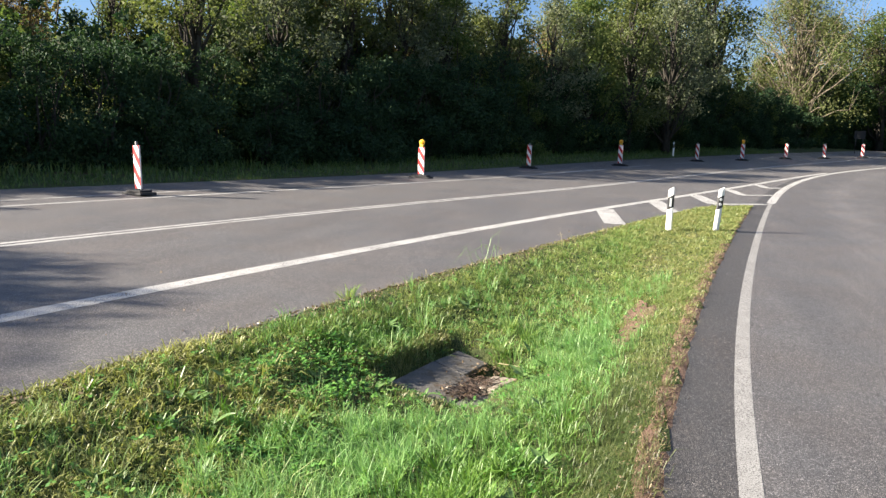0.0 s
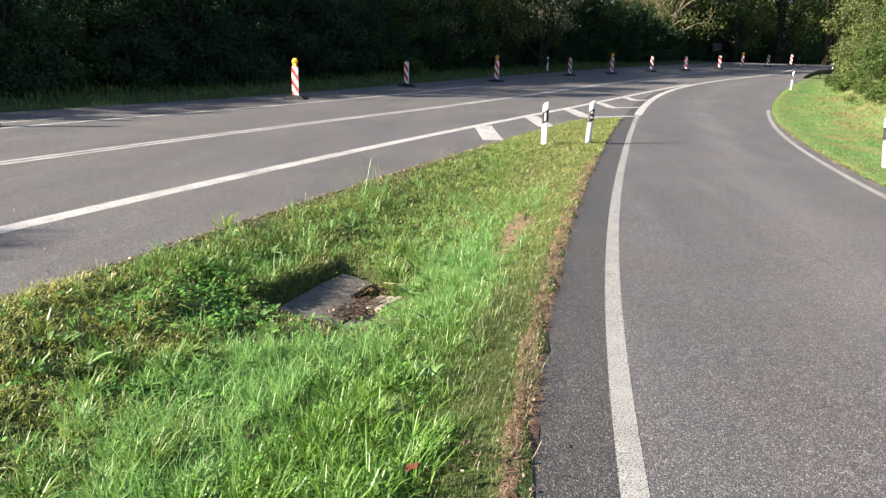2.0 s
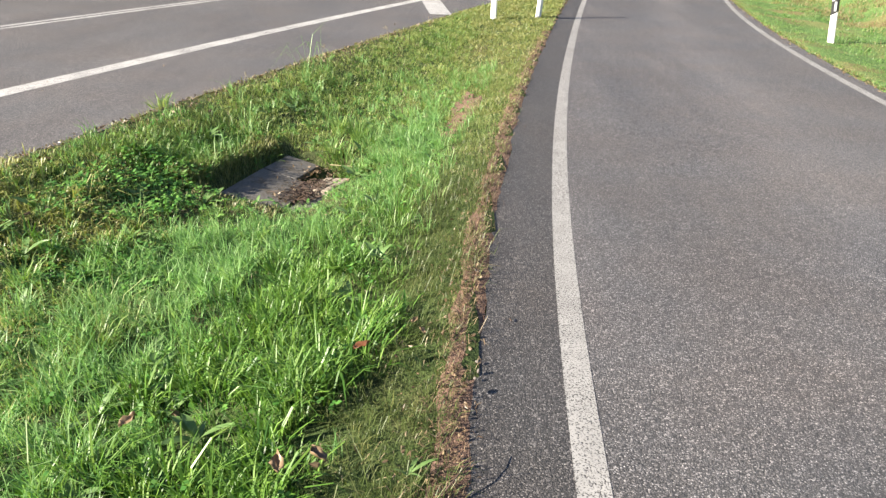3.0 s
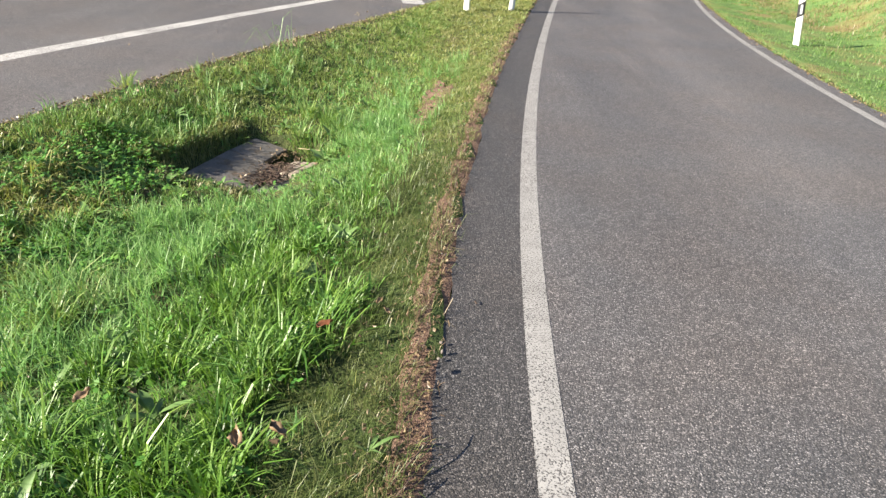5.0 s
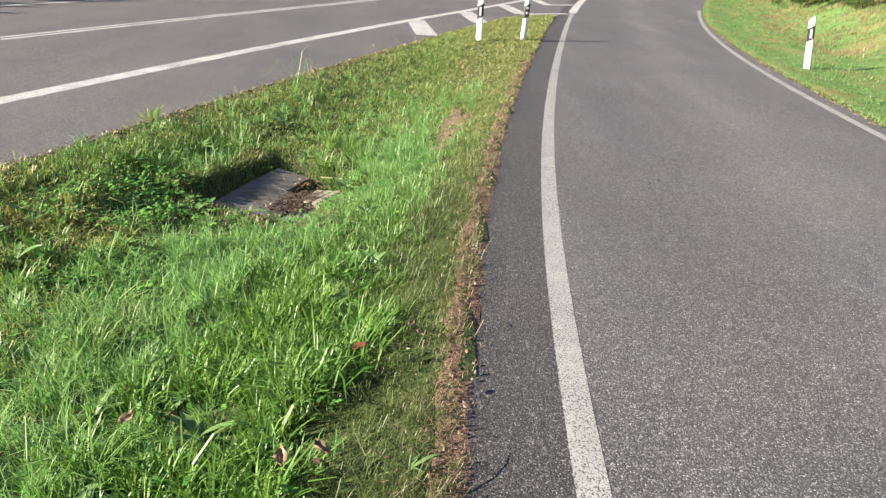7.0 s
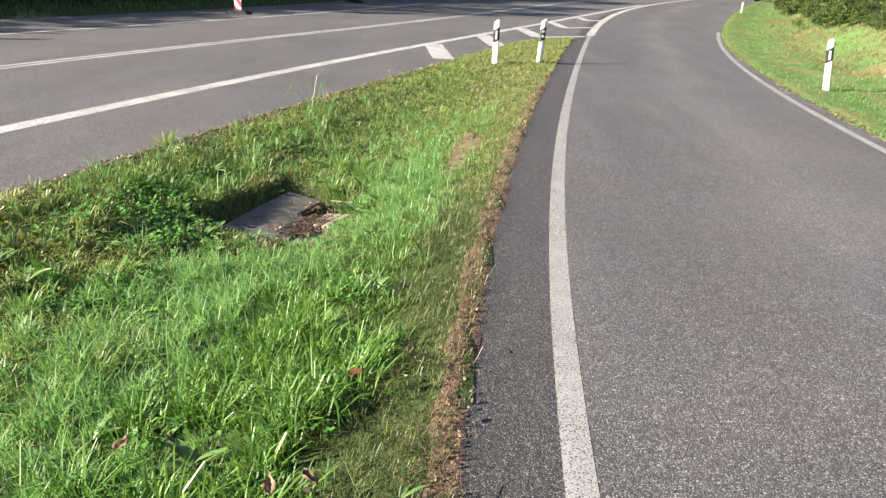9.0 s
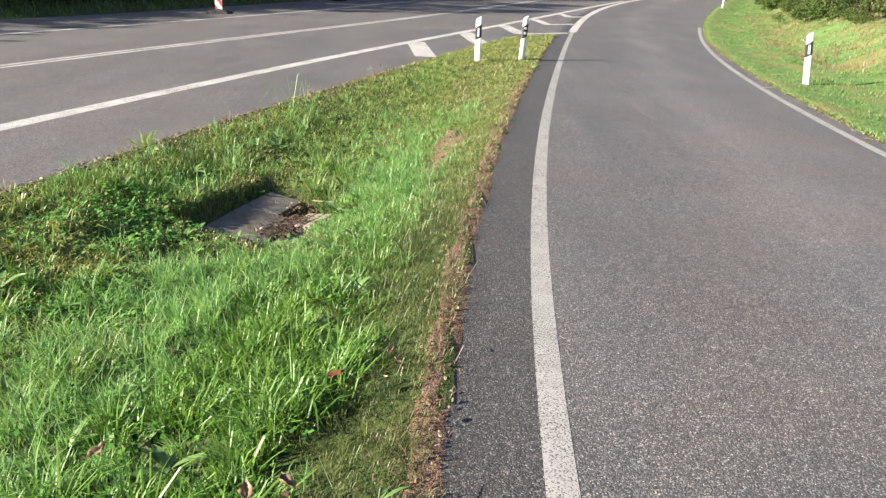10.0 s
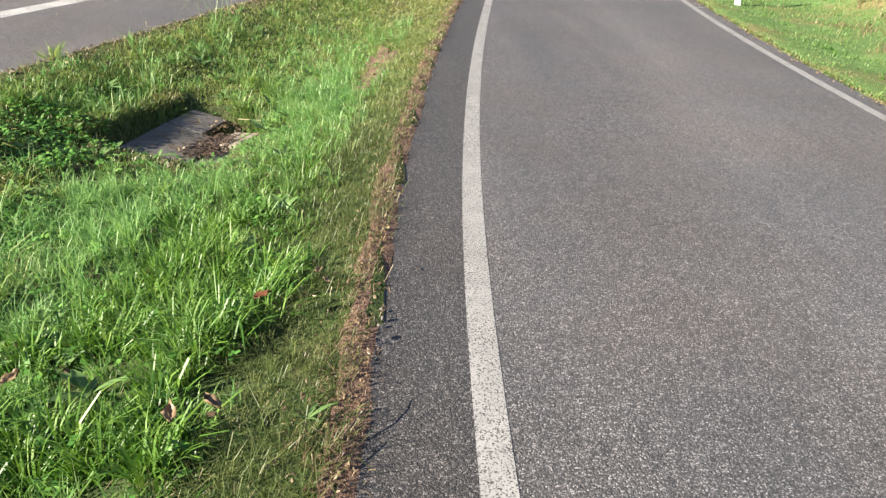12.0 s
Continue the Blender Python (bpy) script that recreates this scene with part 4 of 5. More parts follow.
# ---- drain in the swale ----
def drain():
    """Concrete inlet: slabs that slope to the middle, a low slab under the twigs and narrow bars."""
    root = new("drain_inlet")
    for name, label, mat, sx, sy, sz, x, yy, top, lean, turn in (
        ("cover_slab", "grey weathered concrete cover slab with shade in its colour", SHADE_TONED_CONCRETE, 0.51, 0.64, 0.07, -0.145, -0.165, 0.049, 11.3, 0.6),
        ("cover_slab", "grey weathered concrete cover slab with shade in its colour", SHADE_TONED_CONCRETE, 0.33, 0.40, 0.05, -0.235, 0.365, 0.068, 10.6, -2.5),
        ("cover_slab", "brown stained concrete slab under twigs", SHADE_TONED_CONCRETE, 0.26, 0.46, 0.07, 0.245, -0.28, -0.012, -3.0, -4.0),
        ("concrete_bar", "pale concrete bar with warm sunlight in its colour", SUN_TONED_CONCRETE, 0.074, 0.36, 0.07, 0.125, 0.17, 0.018, -5.0, -6.0),
        ("concrete_bar", "pale concrete bar with warm sunlight in its colour", SUN_TONED_CONCRETE, 0.074, 0.35, 0.07, 0.207, 0.165, 0.027, -6.0, -7.5),
        ("concrete_bar", "pale concrete bar with warm sunlight in its colour", SUN_TONED_CONCRETE, 0.074, 0.36, 0.07, 0.289, 0.16, 0.034, -5.0, -6.5),
    ):
        bm = bmesh.new()
        box(bm, sx, sy, sz, Matrix.Translation((0, 0, -sz)), 0.008)
        for vert in bm.verts:
            vert.co += 0.004 * noise.noise_vector(vert.co * 9 + Vector((x * 7, yy * 5, 0)))
        part(name, bm_mesh(name, bm, mat), root, label, pose(x, yy, top, 0, lean, turn))
    return root


inlet = drain()
inlet.matrix_basis = pose(DRAIN[0], DRAIN[1], -0.34, 0, 0, DRAIN_TURN)
tagged(inlet, "sunken concrete drain inlet in the grass swale", "drain")


def twig_heap():
    """Curled dead stalks and twigs that lie over one another."""
    r = np.random.default_rng(9)
    pieces = []
    for _ in range(260):
        a = np.array((r.normal() * 0.075, r.normal() * 0.15, abs(r.normal()) * 0.026 + 0.045))
        ang, L, bend = r.uniform(0, 6.28), r.uniform(0.04, 0.14), r.normal() * 0.9
        pts = [a]
        for k in range(4):
            ang += bend * 0.4
            pts.append(pts[-1] + np.array((math.cos(ang), math.sin(ang), r.normal() * 0.35 + 0.12 - 0.1 * k)) * L / 4)
        t = r.uniform(0.0016, 0.0038)
        pieces.append(tube(pts, [t, t, t * 0.9, t * 0.7, t * 0.4], 4))
    v, f = joined(pieces)
    return mesh_of("twig_heap", v, f, TWIG)


heap = new("twig_heap", twig_heap())
heap.matrix_basis = inlet.matrix_basis @ pose(0.11, -0.10, -0.035)
tagged(heap, "heap of brown dead twigs on the drain", "twigs", kind="stuff")
v, f = tube([(0, 0, 0), (0.2, 0.02, 0.02), (0.46, 0.0, 0.0)], [0.003, 0.0028, 0.002], 6)
stalk = new("dry_stalk", mesh_of("dry_stalk", v, f, PALE_TWIG, smooth=True))
stalk.matrix_basis = inlet.matrix_basis @ pose(0.10, 0.44, 0.10, 0, 2, -8)
tagged(stalk, "pale dry stalk lying over the drain's edge", "stalk")


# ---- grass ----
def blade_mesh(name, x, y, z, ang, length, width, lean, seed, mat, light=False):
    """Grass blades that arch over: three segments each (two for light ones), all in one mesh."""
    r = np.random.default_rng(seed)
    n = len(x)
    face = ang + np.pi / 2 + r.normal(0, 0.35, n)
    d = np.stack([np.cos(ang), np.sin(ang), 0 * ang], -1)
    w = np.stack([np.cos(face), np.sin(face), r.normal(0, 0.15, n)], -1) * (width / 2)[:, None]
    p = np.stack([x, y, z], -1)
    up = np.array((0, 0, 1.0))
    tilt0 = lean * 0.35
    seg = [(0.36, tilt0), (0.36, lean * 0.95), (0.28, lean * 1.7)]
    if light:
        seg = [(0.5, lean * 0.45), (0.5, lean * 1.4)]
    cross = [p - w * 0.6, p + w * 0.6]
    for k, (share, a) in enumerate(seg):
        a = np.clip(a, 0, 2.3)
        p = p + d * (length * share * np.sin(a))[:, None] + up * (length * share * np.cos(a))[:, None]
        cross += [p] if k == len(seg) - 1 else [p + w, p - w] if k == 0 else [p + w * 0.75, p - w * 0.75]
    pts = np.stack(cross, 1).reshape(-1, 3)
    if light:
        k = np.arange(n)[:, None] * 5
        return fast_mesh(name, pts, np.tile([4, 3], n), np.concatenate([k + np.array([[0, 1, 2, 3]]), k + np.array([[3, 2, 4]])], 1).ravel(), mat)
    k = np.arange(n)[:, None] * 7
    loops = np.concatenate([k + np.array([[0, 1, 2, 3]]), k + np.array([[3, 2, 4, 5]]), k + np.array([[5, 4, 6]])], 1).ravel()
    return fast_mesh(name, pts, np.tile([4, 4, 3], n), loops, mat)


def drain_place(x, y):
    c, s = math.cos(radians(DRAIN_TURN)), math.sin(radians(DRAIN_TURN))
    dx, dy = x - DRAIN[0], y - DRAIN[1]
    return c * dx + s * dy, -s * dx + c * dy


def off_drain(x, y):
    a, b = drain_place(x, y)
    return ~(((a > -0.45) & (a < 0.12) & (b > -0.68) & (b < 0.62)) | ((a >= 0.10) & (a < 0.37) & (b > -0.52) & (b < 0.42)))


def low_by_drain(x, y):
    """Grass is short just before the drain."""
    a, b = drain_place(x, y)
    d = np.hypot(np.maximum(np.abs(a + 0.05) - 0.40, 0), np.maximum(np.abs(b - 0.02) - 0.56, 0))
    front = (b < 0.2) & (a > -0.55)
    return np.where(front, 0.22 + 0.78 * smooth01(d / 1.0), 1.0)


def off_soil(x, y):
    """The bare place in the mown strip."""
    return ((x + 0.06 - 0.10 * (y - 7.5)) / (0.16 + 0.1 * lumps(x, y, 0.15, 12))) ** 2 + ((y - 7.5) / 1.25) ** 2 > 1


def dry_line(y):
    """Width of the mown dry strip along the slip road."""
    return 0.50 + 0.045 * np.clip(y - 2, 0, 12) + 0.14 * np.clip(y - 9, 0, 8) + 0.10 * np.sin(y * 1.3) + 0.05 * np.sin(y * 3.7)


def sow(name, label, mat, tufts, each, y0, y1, rule, length, width, lean, spread, seed, power=1.0, vary=0.35, light=False, comb=None, fan=0.25):
    """Tufts over the island; the blades of a tuft fan out from its middle."""
    r = np.random.default_rng(seed)
    cy = y0 + (y1 - y0) * r.uniform(0, 1, tufts) ** power
    a, b = gore_edge(cy), ramp_edge(cy)
    u = r.uniform(-0.02, 1.0, tufts)
    cx = np.maximum(a, -6.5) + (b - np.maximum(a, -6.5)) * u
    gap = b - cx
    keep = rule(cx, cy, cx - a, gap, r) & off_drain(cx, cy)
    cx, cy = cx[keep], cy[keep]
    big = np.exp(r.normal(0, vary, len(cx))) * (1 + 0.4 * wobble(cx, cy, 0.28))
    k = np.repeat(np.arange(len(cx)), each)
    n = len(k)
    ang = r.uniform(0, 2 * np.pi, n)
    out = spread * np.sqrt(r.uniform(0, 1, n)) * big[k]
    x, y = cx[k] + np.cos(ang) * out, cy[k] + np.sin(ang) * out
    wind = r.normal(0, 0.5, n)
    if comb is not None:
        ang = comb + r.normal(0, 0.8, n)
    L = length * big[k] * r.uniform(0.5, 1.2, n) * low_by_drain(x, y)
    W = width * r.uniform(0.6, 1.4, n) * (1 + np.clip(y - 6, 0, 16) * 0.045)
    lean_n = np.clip(r.normal(lean, 0.2, n) + fan * out / spread, 0.05, 1.5)
    ob = new(name, blade_mesh(name, x, y, land(x, y) - 0.008, ang + wind, L, W, lean_n, seed + 1, mat, light))
    return tagged(ob, label, "grass", kind="stuff")


def lush_rule(x, y, west, gap, r):
    bare = ((x + 2.45) / 0.65) ** 2 + ((y - 4.85) / 0.65) ** 2 < r.uniform(0.2, 0.9, len(x))
    return ~bare & (gap > dry_line(y) * r.uniform(0.8, 1.1, len(x))) & (west > 0.12 + 0.3 * r.uniform(0, 1, len(x))) & off_soil(x, y)


def lush_zone(x, y):
    """The thick patch of tall grass on the near side of the drain."""
    return smooth01(1.6 - 1.1 * (((x + 0.78) / 0.78) ** 2 + ((y - 2.35) / 1.3) ** 2) + 0.5 * wobble(x, y, 0.3))


def near_lush(x, y, west, gap, r):
    return (r.uniform(0, 1, len(x)) < 0.12 + 0.88 * lush_zone(x, y)) & lush_rule(x, y, west, gap, r) & (r.uniform(0, 1, len(x)) > pale_band(y, gap) * 0.92) & (r.uniform(0, 1, len(x)) > herb_share(x, y) * 0.8) & (wobble(x, y, 0.3) + r.normal(0, 0.25, len(x)) > -0.15)


def hollow_rule(x, y, west, gap, r):
    return (r.uniform(0, 1, len(x)) > 0.6 * lush_zone(x, y)) & lush_rule(x, y, west, gap, r) & (r.uniform(0, 1, len(x)) > pale_band(y, gap)) & (r.uniform(0, 1, len(x)) > herb_share(x, y))


def pale_band(y, gap):
    mid = np.interp(y, (1.0, 2.4, 3.5, 4.5, 5.3, 6.2, 8.0, 11.0), (1.9, 1.85, 1.75, 1.45, 1.0, 0.85, 0.75, 0.8))
    return np.exp(-(((gap - mid) / np.interp(y, (2, 4, 6), (0.50, 0.46, 0.30))) ** 2)) * (1 - 0.95 * smooth01((y - 6.0) / 2.2))


def herb_share(x, y):
    """How far low pale herbs take over on the main road's side."""
    return smooth01((-1.75 - x + 0.35 * wobble(x, y, 0.5)) / 0.7) * smooth01((5.2 - y) / 1.0) * (1 - 0.8 * np.exp(-(((x + 2.05) / 0.42) ** 2) - ((y - 3.6) / 0.35) ** 2))


def herb_rule(x, y, west, gap, r):
    return (west > 0.02) & (r.uniform(0, 1, len(x)) < herb_share(x, y))


def pale_rule(x, y, west, gap, r):
    """The pale soft band that sweeps round the drain on the near slope of the swale."""
    return off_soil(x, y) & (gap > 0.4) & (west > 0.12) & (r.uniform(0, 1, len(x)) < 0.05 + 0.95 * pale_band(y, gap))


def dry_rule(x, y, west, gap, r):
    return (gap < dry_line(y) * r.uniform(0.9, 1.3, len(x))) & (gap > (0.115 + 0.06 * lumps(x, y, 0.16, 9)) * r.uniform(0.4, 1.25, len(x))) & (off_soil(x, y) | (r.uniform(0, 1, len(x)) < 0.2 + 0.5 * (((x + 0.06 - 0.10 * (y - 7.5)) / 0.17) ** 2 + ((y - 7.5) / 1.25) ** 2)))


def near_strip(x, y, west, gap, r):
    return dry_rule(x, y, west, gap, r) & (r.uniform(0, 1, len(x)) < smooth01((7.0 - y) / 3.5))


def far_strip(x, y, west, gap, r):
    return dry_rule(x, y, west, gap, r) & (r.uniform(0, 1, len(x)) > smooth01((7.0 - y) / 3.5))


def west_rule(x, y, west, gap, r):
    return (west < 0.75 * r.uniform(0.2, 1.1, len(x))) & (west > -0.04) & (gap > 0.3)


def clover_rule(x, y, west, gap, r):
    return ((((x + 2.45) / 0.7) ** 2 + ((y - 4.85) / 0.7) ** 2 < r.uniform(0.2, 1.15, len(x))) | (((x + 2.05) / 0.42) ** 2 + ((y - 3.6) / 0.35) ** 2 < r.uniform(0.2, 1.1, len(x)))) & (west > 0.55)


def coarse_rule(x, y, west, gap, r):
    """Coarse pale grass to the west of the soft band."""
    return lush_rule(x, y, west, gap, r) & (gap > 1.75 + 0.2 * wobble(x, y, 0.4)) & (y < 3.2 + 0.5 * lumps(x, y, 0.5, 10)) & (wobble(x, y, 0.25) + r.normal(0, 0.3, len(x)) > -0.1)


def lawn_rule(x, y, west, gap, r):
    return lush_rule(x, y, west, gap, r) & (r.uniform(0, 1, len(x)) < np.maximum(smooth01((y - 4.4) / 0.9), smooth01((-2.2 - x) / 0.6)))


sow("lush_grass", "lush green long grass in the swale", LUSH, 2500, 27, 0.6, 5.4, near_lush, 0.135, 0.0062, 0.28, 0.048, 31, 1.0, 0.4, fan=0.5)
sow("lush_grass", "broad bright green blades in tufts", LUSH, 620, 16, 0.7, 4.0, near_lush, 0.155, 0.0092, 0.32, 0.045, 30, 1.0, 0.3, fan=0.5)
sow("lush_grass", "green grass of middle height between the soft tufts", SOFT, 3200, 14, 0.6, 6.0, hollow_rule, 0.095, 0.0055, 0.45, 0.05, 32, 1.0, 0.45)
sow("lush_grass", "green tufts in the far part of the island", SOFT, 2600, 14, 5.0, 16.0, lush_rule, 0.065, 0.005, 0.6, 0.06, 33, 1.2, 0.45)
sow("lawn_grass", "short dense yellow-green grass on the island", LAWN, 13000, 9, 4.4, 22.0, lawn_rule, 0.055, 0.0044, 0.65, 0.06, 34, 1.25, 0.45, True)
sow("lawn_grass", "short dense yellow-green grass on the island", LAWN, 2600, 9, 0.6, 5.4, lawn_rule, 0.06, 0.0036, 0.6, 0.05, 38, 1.0, 0.35, True)
sow("deep_green_grass", "dark green broad grass between the tufts", DEEP, 1800, 12, 0.6, 4.6, near_lush, 0.11, 0.008, 0.5, 0.05, 29)
# Dark blades added to darken the gaps, in place of deep shadow.
sow("deep_green_grass", "short dark green grass added as shade in the hollows", DEEP, 4200, 9, 0.6, 4.8, hollow_rule, 0.06, 0.006, 0.6, 0.05, 28, 1.0, 0.3, True)
sow("coarse_grass", "coarse pale green grass in leaning tufts", COARSE, 2000, 16, 0.8, 5.0, coarse_rule, 0.12, 0.0052, 0.5, 0.05, 26, 1.0, 0.4, fan=0.4)
sow("low_herbs", "low pale yellow-green herbs and clover", HERB, 12000, 9, 0.8, 5.4, herb_rule, 0.06, 0.008, 0.75, 0.045, 50, 1.0, 0.45, True)
sow("fine_grass", "fine pale green grass in soft tufts", FINE, 9500, 20, 0.6, 10.0, pale_rule, 0.15, 0.0042, 0.62, 0.04, 35, 1.0, 0.35, True, 2.5)
sow("mown_grass", "short olive mown grass by the slip road, shade in its colour", SHADED_OLIVE_MOWN, 34000, 11, -1.0, 7.2, near_strip, 0.056, 0.0024, 0.6, 0.03, 36, 1.15, 0.5, True)
sow("mown_grass", "short mown green grass along the slip road", MOWN, 14000, 11, 3.4, 10.0, far_strip, 0.05, 0.0028, 0.6, 0.035, 42, 1.0, 0.45, True)
sow("lawn_grass", "short grass on the near end of the island", LAWN, 1500, 8, -4.0, 0.9, lambda x, y, west, gap, r: (gap > 0.1) & (west > 0.1), 0.08, 0.009, 0.75, 0.07, 27, 1.0, 0.35, True)
sow("dry_grass", "short dry yellow-green grass along the slip road", DRY, 1400, 8, 0.5, 10.0, dry_rule, 0.05, 0.0026, 0.75, 0.03, 37, 1.0, 0.35, True)
sow("dry_grass", "short dry yellow-green grass along the slip road", DRY, 8500, 9, 7.0, 22.2, dry_rule, 0.05, 0.0058, 0.7, 0.05, 39, 1.0, 0.4, True)
sow("mown_grass", "short mown green grass along the slip road", MOWN, 3400, 9, 8.0, 22.2, dry_rule, 0.055, 0.0052, 0.6, 0.05, 40, 1.0, 0.45, True)
sow("dry_grass", "short dry grass along the main road", DRY, 12000, 6, 1.5, 22.0, west_rule, 0.045, 0.005, 0.8, 0.05, 41, 1.1, 0.35, True)
sow("dry_grass", "brown matted dry grass along the main road", RIM, 2500, 6, 1.5, 20.0, west_rule, 0.05, 0.005, 0.95, 0.05, 25, 1.1, 0.4, True)
sow("lawn_grass", "short yellow-green grass between the clover and the main road", LAWN, 5200, 9, 3.8, 9.0, lambda x, y, west, gap, r: (west > 0.3 * r.uniform(0.3, 1, len(x))) & (west < 1.15 * r.uniform(0.6, 1.1, len(x))), 0.06, 0.0046, 0.6, 0.05, 61, 1.0, 0.4, True)
sow("straw", "dead straw between the grass", STRAW, 2000, 4, 0.6, 12.0, lambda x, y, west, gap, r: gap > 0.04, 0.08, 0.003, 1.2, 0.05, 43, 1.2, 0.35, True)


def clover():
    """Small round leaflets at uneven heights, three to a stalk."""
    r = np.random.default_rng(45)
    n = 12000
    y = 3.2 + 4.6 * r.uniform(0, 1, n)
    x = -4.2 + 3.2 * r.uniform(0, 1, n)
    inside = clover_rule(x, y, x - gore_edge(y), ramp_edge(y) - x, r)
    wide_n = 1500
    wy = 0.8 + 8 * r.uniform(0, 1, wide_n) ** 1.3
    wa, wb = np.maximum(gore_edge(wy), -4.5) + 0.2, ramp_edge(wy) - 0.5
    x, y = np.concatenate([x[inside], wa + (wb - wa) * r.uniform(0, 1, wide_n)]), np.concatenate([y[inside], wy])
    ok = off_drain(x, y)
    x, y = x[ok], y[ok]
    n = len(x)
    z = land(x, y) + 0.025 + 0.07 * r.uniform(0, 1, n) * (1 + 0.6 * wobble(x, y, 0.22))
    turn = r.uniform(0, 6.28, n)
    pts = []
    for k in range(3):
        a = turn + 2.094 * k
        s = 0.017 * r.uniform(0.7, 1.4, n)
        d = np.stack([np.cos(a), np.sin(a), r.normal(0.05, 0.35, n)], -1) * s[:, None]
        e = np.stack([-np.sin(a), np.cos(a), r.normal(0, 0.3, n)], -1) * s[:, None]
        c = np.stack([x, y, z], -1)
        pts.append(np.stack([c, c + d * 0.8 - e * 0.6, c + d * 1.5, c + d * 0.8 + e * 0.6], 1))
    pts = np.stack(pts, 1).reshape(-1, 3)
    tagged(new("clover", fast_mesh("clover", pts, np.full(3 * n, 4), np.arange(12 * n), CLOVER)), "dark green clover leaves beside the drain", "clover", kind="stuff")


clover()


def drain_screen():
    """Tall dark green grass behind the rim, on the main road's side of the drain."""
    r = np.random.default_rng(58)
    n = 1500
    a = -0.72 - 0.4 * r.uniform(0, 1, n) ** 1.3
    b = -0.75 + 1.45 * r.uniform(0, 1, n)
    c, s = math.cos(radians(DRAIN_TURN)), math.sin(radians(DRAIN_TURN))
    x, y = DRAIN[0] + c * a - s * b, DRAIN[1] + s * a + c * b
    L = 0.085 * r.uniform(0.5, 1.25, n) * (1 + 0.3 * lumps(x, y, 0.2, 8))
    ob = new("deep_green_grass", blade_mesh("deep_green_grass", x, y, land(x, y) - 0.01, r.uniform(0, 6.28, n), L, 0.009 * r.uniform(0.6, 1.4, n), np.clip(r.normal(0.45, 0.2, n), 0.05, 1.0), 59, DEEP))
    tagged(ob, "dark green grass beside the drain", "grass", kind="stuff")
    n = 1500
    a = -0.44 - 0.34 * r.uniform(0, 1, n)
    b = -0.70 + 1.35 * r.uniform(0, 1, n)
    x, y = DRAIN[0] + c * a - s * b, DRAIN[1] + s * a + c * b
    ob = new("dry_grass", blade_mesh("dry_grass", x, y, land(x, y) - 0.005, r.uniform(0, 6.28, n), 0.085 * r.uniform(0.5, 1.25, n), 0.006 * r.uniform(0.6, 1.4, n), np.clip(r.normal(0.5, 0.25, n), 0.05, 1.2), 60, BANK_DRY))
    tagged(ob, "pale dry grass at the back of the drain", "grass", kind="stuff")


drain_screen()


def edge_straw():
    """Dead brown stalks that lie on the soil strip."""
    r = np.random.default_rng(46)
    n = 2800
    y = 0.6 + 13 * r.uniform(0, 1, n) ** 1.5
    x = ramp_edge(y) - 0.10 + r.normal(0, 0.055, n) + 0.02 * wobble(0 * y, y, 0.2)
    ob = new("dead_straw", blade_mesh("dead_straw", x, y, level(x, y) + 0.012, r.uniform(0, 6.28, n), 0.06 * r.uniform(0.4, 1.3, n), 0.0026 * r.uniform(0.6, 1.5, n), np.clip(r.normal(1.25, 0.25, n), 0.5, 1.5), 47, DEAD))
    tagged(ob, "dead brown stalks on the soil strip", "grass", kind="stuff")


edge_straw()


def rim_grass():
    """Long blades that hang over the drain's rim on the sunny side."""
    r = np.random.default_rng(48)
    n = 1300
    t = r.uniform(0, 1, n)
    side = r.uniform(0, 1, n) < 0.55
    a = np.where(side, -0.46 - 0.2 * r.uniform(0, 1, n), -0.46 + 0.75 * t)
    b = np.where(side, -0.65 + 1.3 * t, -0.69 - 0.15 * r.uniform(0, 1, n))
    c, s = math.cos(radians(DRAIN_TURN)), math.sin(radians(DRAIN_TURN))
    x, y = DRAIN[0] + c * a - s * b, DRAIN[1] + s * a + c * b
    ang = np.where(side, radians(DRAIN_TURN), radians(DRAIN_TURN + 90)) + r.normal(0, 0.7, n)
    L = np.where(side, 0.085, 0.06) * r.uniform(0.5, 1.3, n)
    ob = new("rim_grass", blade_mesh("rim_grass", x, y, land(x, y) - 0.01, ang, L, 0.006 * r.uniform(0.6, 1.4, n), np.clip(r.normal(0.75, 0.25, n), 0.1, 1.3), 49, RIM))
    tagged(ob, "long grass hanging over the drain's rim", "grass", kind="stuff")


rim_grass()


def coarse_tuft(x0, y0, n, length, seed, label):
    """A single tussock of broad long blades."""
    r = np.random.default_rng(seed)
    ang = r.uniform(0, 6.28, n)
    d = 0.07 * np.sqrt(r.uniform(0, 1, n))
    x, y = x0 + np.cos(ang) * d, y0 + np.sin(ang) * d
    ob = new("grass_tussock", blade_mesh("grass_tussock", x, y, land(x, y) - 0.005, ang + r.normal(0, 0.3, n), length * r.uniform(0.6, 1.15, n), 0.0075 * r.uniform(0.7, 1.3, n), np.clip(r.normal(0.75, 0.2, n), 0.2, 1.2), seed, TUSSOCK))
    tagged(ob, label, "grass", "tussocks in the swale", "stuff")


TUSSOCK = blades("tussock", (0.07, 0.15, 0.03), (0.16, 0.27, 0.07), (0.34, 0.38, 0.15))
